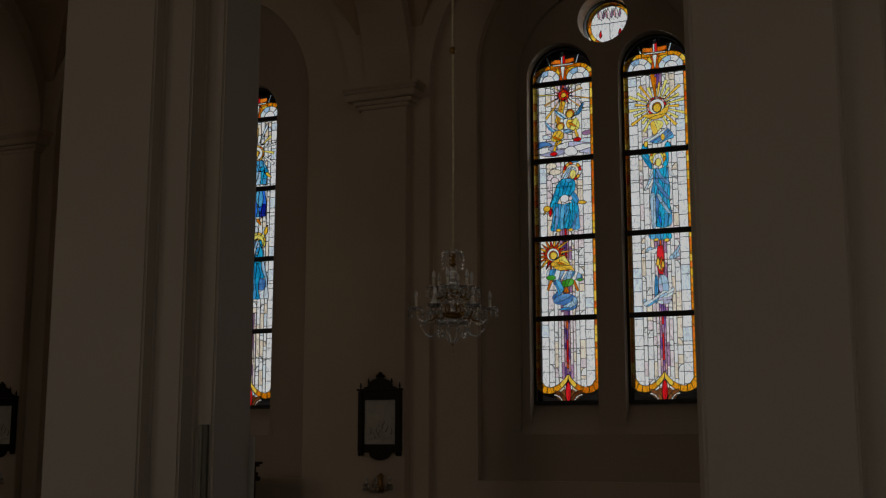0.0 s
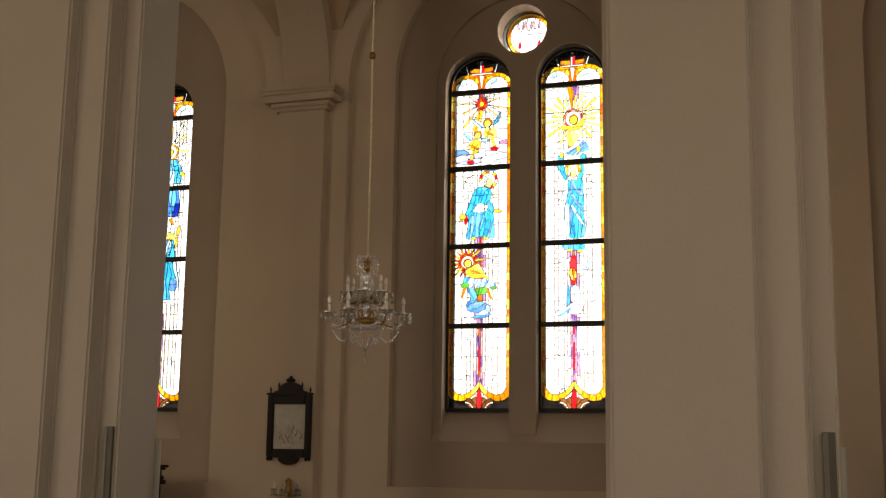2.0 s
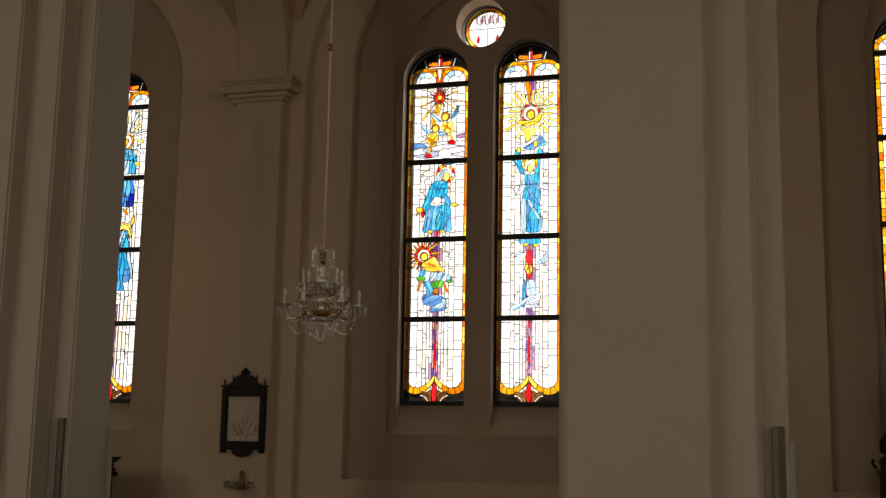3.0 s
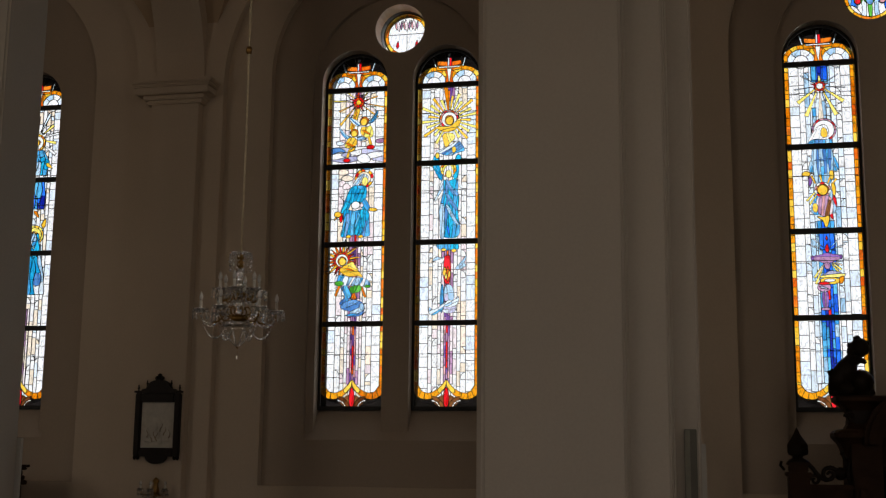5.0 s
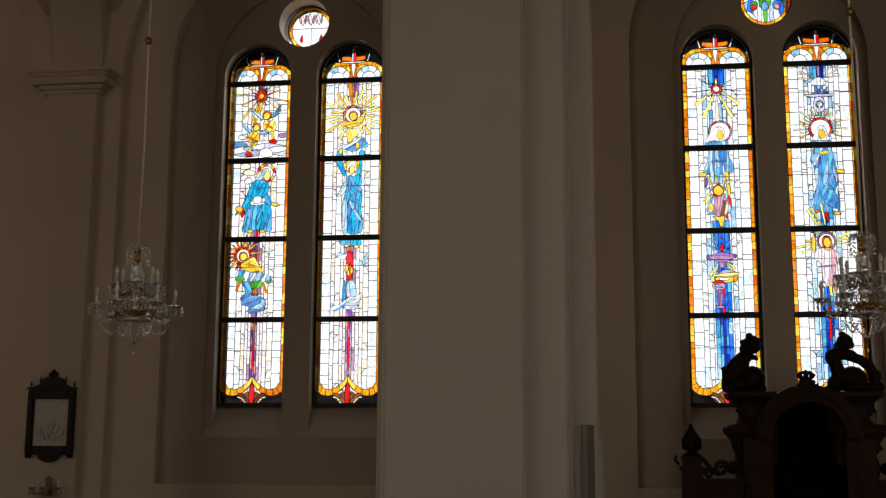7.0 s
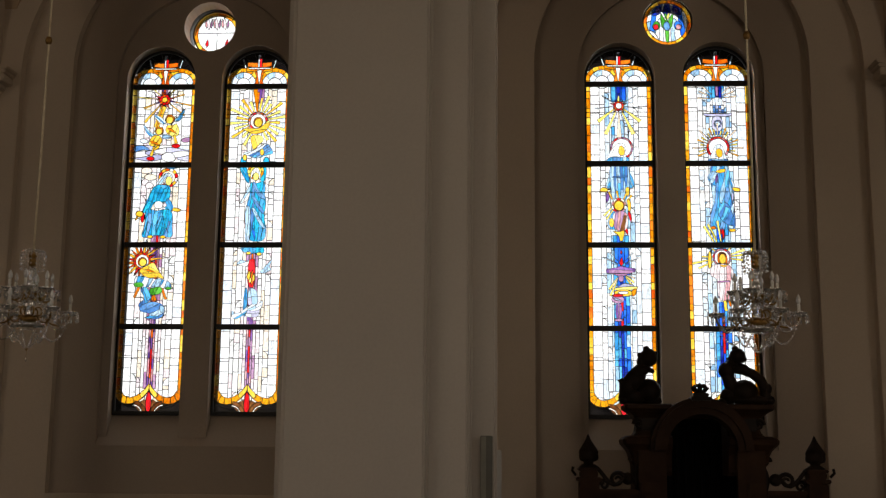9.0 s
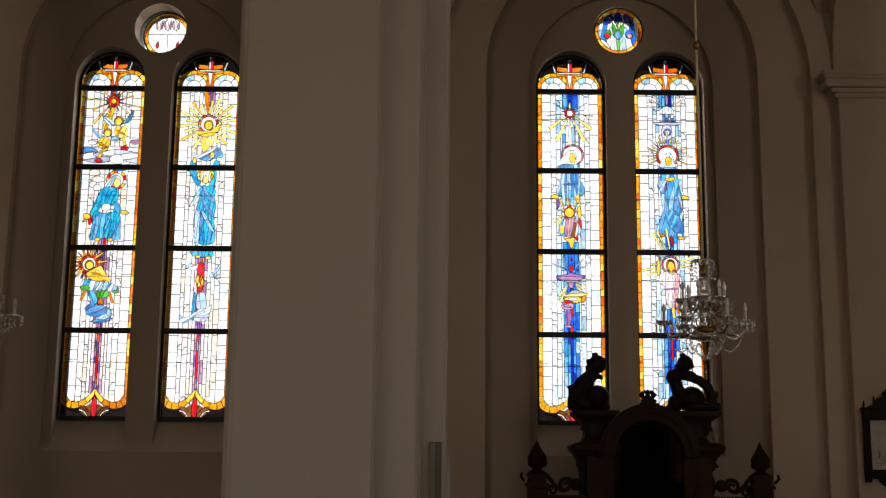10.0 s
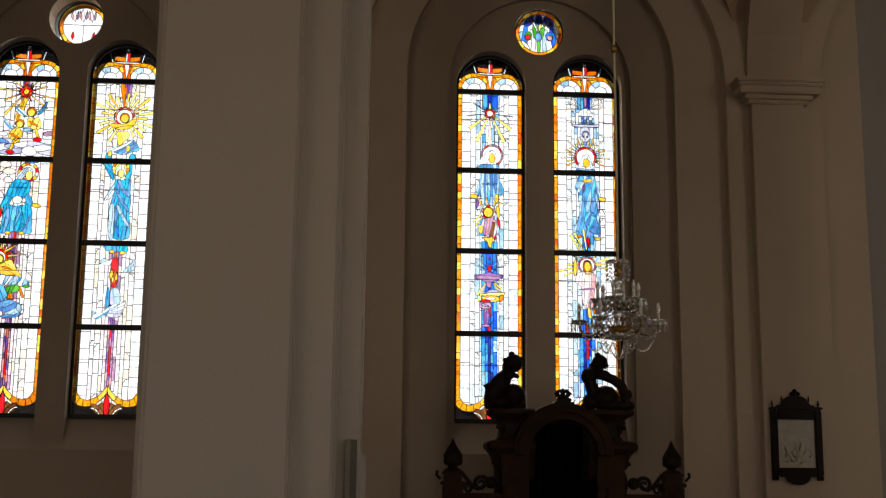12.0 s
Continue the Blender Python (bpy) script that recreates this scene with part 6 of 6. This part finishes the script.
def relief_frame(x):
    top = new("picture_frame")
    tagged(top, "ebony carved frame with a pale plaster relief panel", "picture frame", "framed reliefs on pilasters")
    bm = bmesh.new()
    for x0, x1, z0, z1 in ((-0.28, -0.205, 1.60, 2.32), (0.205, 0.28, 1.60, 2.32)):
        box(bm, x0, x1, -0.06, 0.0, z0, z1, 0.012)
    box(bm, -0.205, 0.205, -0.058, -0.001, 2.215, 2.318, 0.012)
    box(bm, -0.205, 0.205, -0.058, -0.001, 1.602, 1.70, 0.012)
    box(bm, -0.29, 0.29, -0.075, 0.0, 2.32, 2.345, 0.006)
    part("frame", bm, EBONY, top)
    bm = bmesh.new()
    hump = [(0.21, 2.345), (0.20, 2.365), (0.155, 2.372), (0.15, 2.395)] + [(0.135 * math.cos(math.pi * i / 16), 2.395 + 0.075 * math.sin(math.pi * i / 16)) for i in range(17)] + [(-0.15, 2.395), (-0.155, 2.372), (-0.20, 2.365), (-0.21, 2.345)]
    sheet(bm, [hump], -0.05, 0.0)
    for sx in (-1, 1):
        for px, pz, k in ((0.255, 2.345, 0.8), (0.15, 2.40, 0.75)):
            lathe(bm, [(0.016 * k, pz), (0.008 * k, pz + 0.02 * k), (0.02 * k, pz + 0.04 * k), (0.008 * k, pz + 0.06 * k), (0.012 * k, pz + 0.075 * k), (0.002, pz + 0.09 * k)], sx * px, -0.03, 8)
    part("crest", bm, EBONY, top, "rounded crest with small finials")
    bm = bmesh.new()
    for px, pz, r in ((0, 2.52, 0.028), (0, 2.475, 0.03), (-0.035, 2.49, 0.026), (0.035, 2.49, 0.026)):
        egg(bm, (px, -0.03, pz), (r, 0.02, r), sub=1)
    part("rosette", bm, EBONY, top, "carved leaf rosette")
    bm = bmesh.new()
    sag = [(-0.13 * math.cos(math.pi * i / 14), 1.602 - 0.085 * math.sin(math.pi * i / 14)) for i in range(15)]
    sheet(bm, [sag], -0.05, 0.0)
    for sx in (-1, 1):
        for px in (0.265, 0.225):
            lathe(bm, [(0.018, 1.605), (0.02, 1.585), (0.014, 1.57), (0.003, 1.56)], sx * px, -0.03, 8)
    part("apron", bm, EBONY, top, "rounded lower apron")
    bm = box(bmesh.new(), -0.207, 0.207, -0.02, -0.002, 1.695, 2.22)
    rnd = random.Random(7)
    for k in range(9):
        px, pz = rnd.uniform(-0.13, 0.13), rnd.uniform(1.78, 1.98)
        tube(bm, [(px + 0.02 * math.sin(q), -0.022, pz + 0.025 * (q - 2)) for q in range(5)], 0.009, 6, 0.004)
    tube(bm, [(-0.16, -0.02, 1.77), (0.0, -0.022, 1.765), (0.16, -0.02, 1.78)], 0.006, 6)
    panel = part("relief_panel", bm, RELIEF, top, "pale plaster panel in low relief")
    for k in range(7):
        px, pz = -0.13 + 0.045 * k + rnd.uniform(-0.01, 0.01), rnd.uniform(1.80, 1.95)
        bm = tube(bmesh.new(), [(px + 0.016 * math.sin(q + k), -0.026, pz + 0.022 * (q - 2)) for q in range(5)], 0.007, 6, 0.003)
        part("relief_stroke", bm, OCHRE, panel, "ochre raised stroke")
    top.location = (x, 11.398, 0)
    return top


first_frame = relief_frame(PIL_X[2])
for k, dx in ((1, 0.02), (3, 0.02), (4, 0.035)):
    copy_thing(first_frame, pose(PIL_X[k] + dx, 11.398, 0))


def wall_sconce(x):
    top = new("wall_sconce")
    tagged(top, "small brass wall sconce with crystal beads and unlit candles", "wall lamp", "sconces on pilasters")
    bm = lathe(bmesh.new(), [(0.004, -0.03), (0.03, -0.02), (0.045, 0.05), (0.03, 0.1), (0.025, 0.13), (0.04, 0.16), (0.018, 0.19), (0.004, 0.20)], 0, -0.03, 12)
    part("backplate", bm, BRASS, top)
    for k, px in enumerate((-0.15, 0.0, 0.15)):
        yy = -0.10 if px else -0.16
        bm = tube(bmesh.new(), [(0, -0.05, 0.04), (px * 0.5, yy * 0.7, 0.0), (px * 0.85, yy, 0.01), (px, yy, 0.05)], 0.007, 6)
        part("arm", bm, BRASS, top)
        dish(top, px, yy, 0.06, 0.035)
        candle(top, px, yy, 0.064, 0.10)
    bm = bmesh.new()
    for p, q in ((-0.15, 0.0), (0.0, 0.15)):
        strand(bm, (p, -0.12, 0.03), (q, -0.12, 0.03), 0.05, 0.006, 0.016)
    tagged(part("bead_string", bm, CRYSTAL, top), "string of cut glass beads", kind="stuff")
    top.location = (x, 11.39, 1.17)
    return top


first_sconce = wall_sconce(PIL_X[2] + 0.02)
for k in (1, 3, 4):
    copy_thing(first_sconce, pose(PIL_X[k] + 0.02, 11.39, 1.17))

# ---- casings and boards on the piers ----
STEEL = material("grey_casing", (0.25, 0.235, 0.19), 0.5, 0.1, 6, metal=0.3)
DARK_STEEL = material("dark_casing", (0.13, 0.125, 0.10), 0.5, 0.1, 6, metal=0.2)
BOARD = material("white_board", (0.62, 0.60, 0.55), 0.6, 0.05, 3)


def pier_casing(px):
    bm = box(bmesh.new(), px + 0.700, px + 0.782, 6.832, 6.858, 0.0, 1.86, 0.004)
    case = tagged(obj("cable_casing", bm, DARK_STEEL), "narrow grey metal casing standing against the pier", "casing", "casings on piers")
    bm = box(bmesh.new(), px + 0.702, px + 0.738, 6.822, 6.831, 0.02, 1.855, 0.003)
    part("cover_strip", bm, STEEL, case, "lighter grey cover strip")
    bm = box(bmesh.new(), px + 0.70, px + 0.842, 7.424, 7.45, 0.0, 1.77, 0.006)
    tagged(obj("notice_board", bm, BOARD), "thin white upright board behind the pier arm", "board", "boards on piers")


for px in PIER_X[1:5]:
    pier_casing(px)


def dark_cabinet(x, y):
    """A low dark cupboard with a moulded top."""
    top = new("cabinet")
    tagged(top, "dark wooden cabinet with a moulded top", "cabinet")
    bm = box(bmesh.new(), -1.2, -0.08, 0.0, 0.55, 0.0, 1.28, 0.01)
    part("body", bm, OAK, top)
    bm = bmesh.new()
    for z0, z1, o in ((1.28, 1.33, -0.03), (1.33, 1.38, -0.06), (1.38, 1.44, -0.09), (1.44, 1.47, -0.04), (1.47, 1.5, 0.0)):
        box(bm, -1.25, o, -0.02, 0.57, z0, z1, 0.008)
    part("cornice", bm, OAK, top, "stepped moulded top")
    bm = lathe(bmesh.new(), [(0.02, 1.1), (0.06, 1.14), (0.075, 1.2), (0.06, 1.26), (0.02, 1.28)], -0.03, 0.05, 12)
    part("knob", bm, CARVED, top, "turned wooden boss")
    for k in range(2):
        x0 = -1.15 + 0.54 * k
        bm = box(bmesh.new(), x0, x0 + 0.5, -0.02, 0.005, 0.1, 1.2, 0.012)
        part("door", bm, OAK, top)
    top.location = (x, y, 0)
    return top


dark_cabinet(-8.17, 10.3)
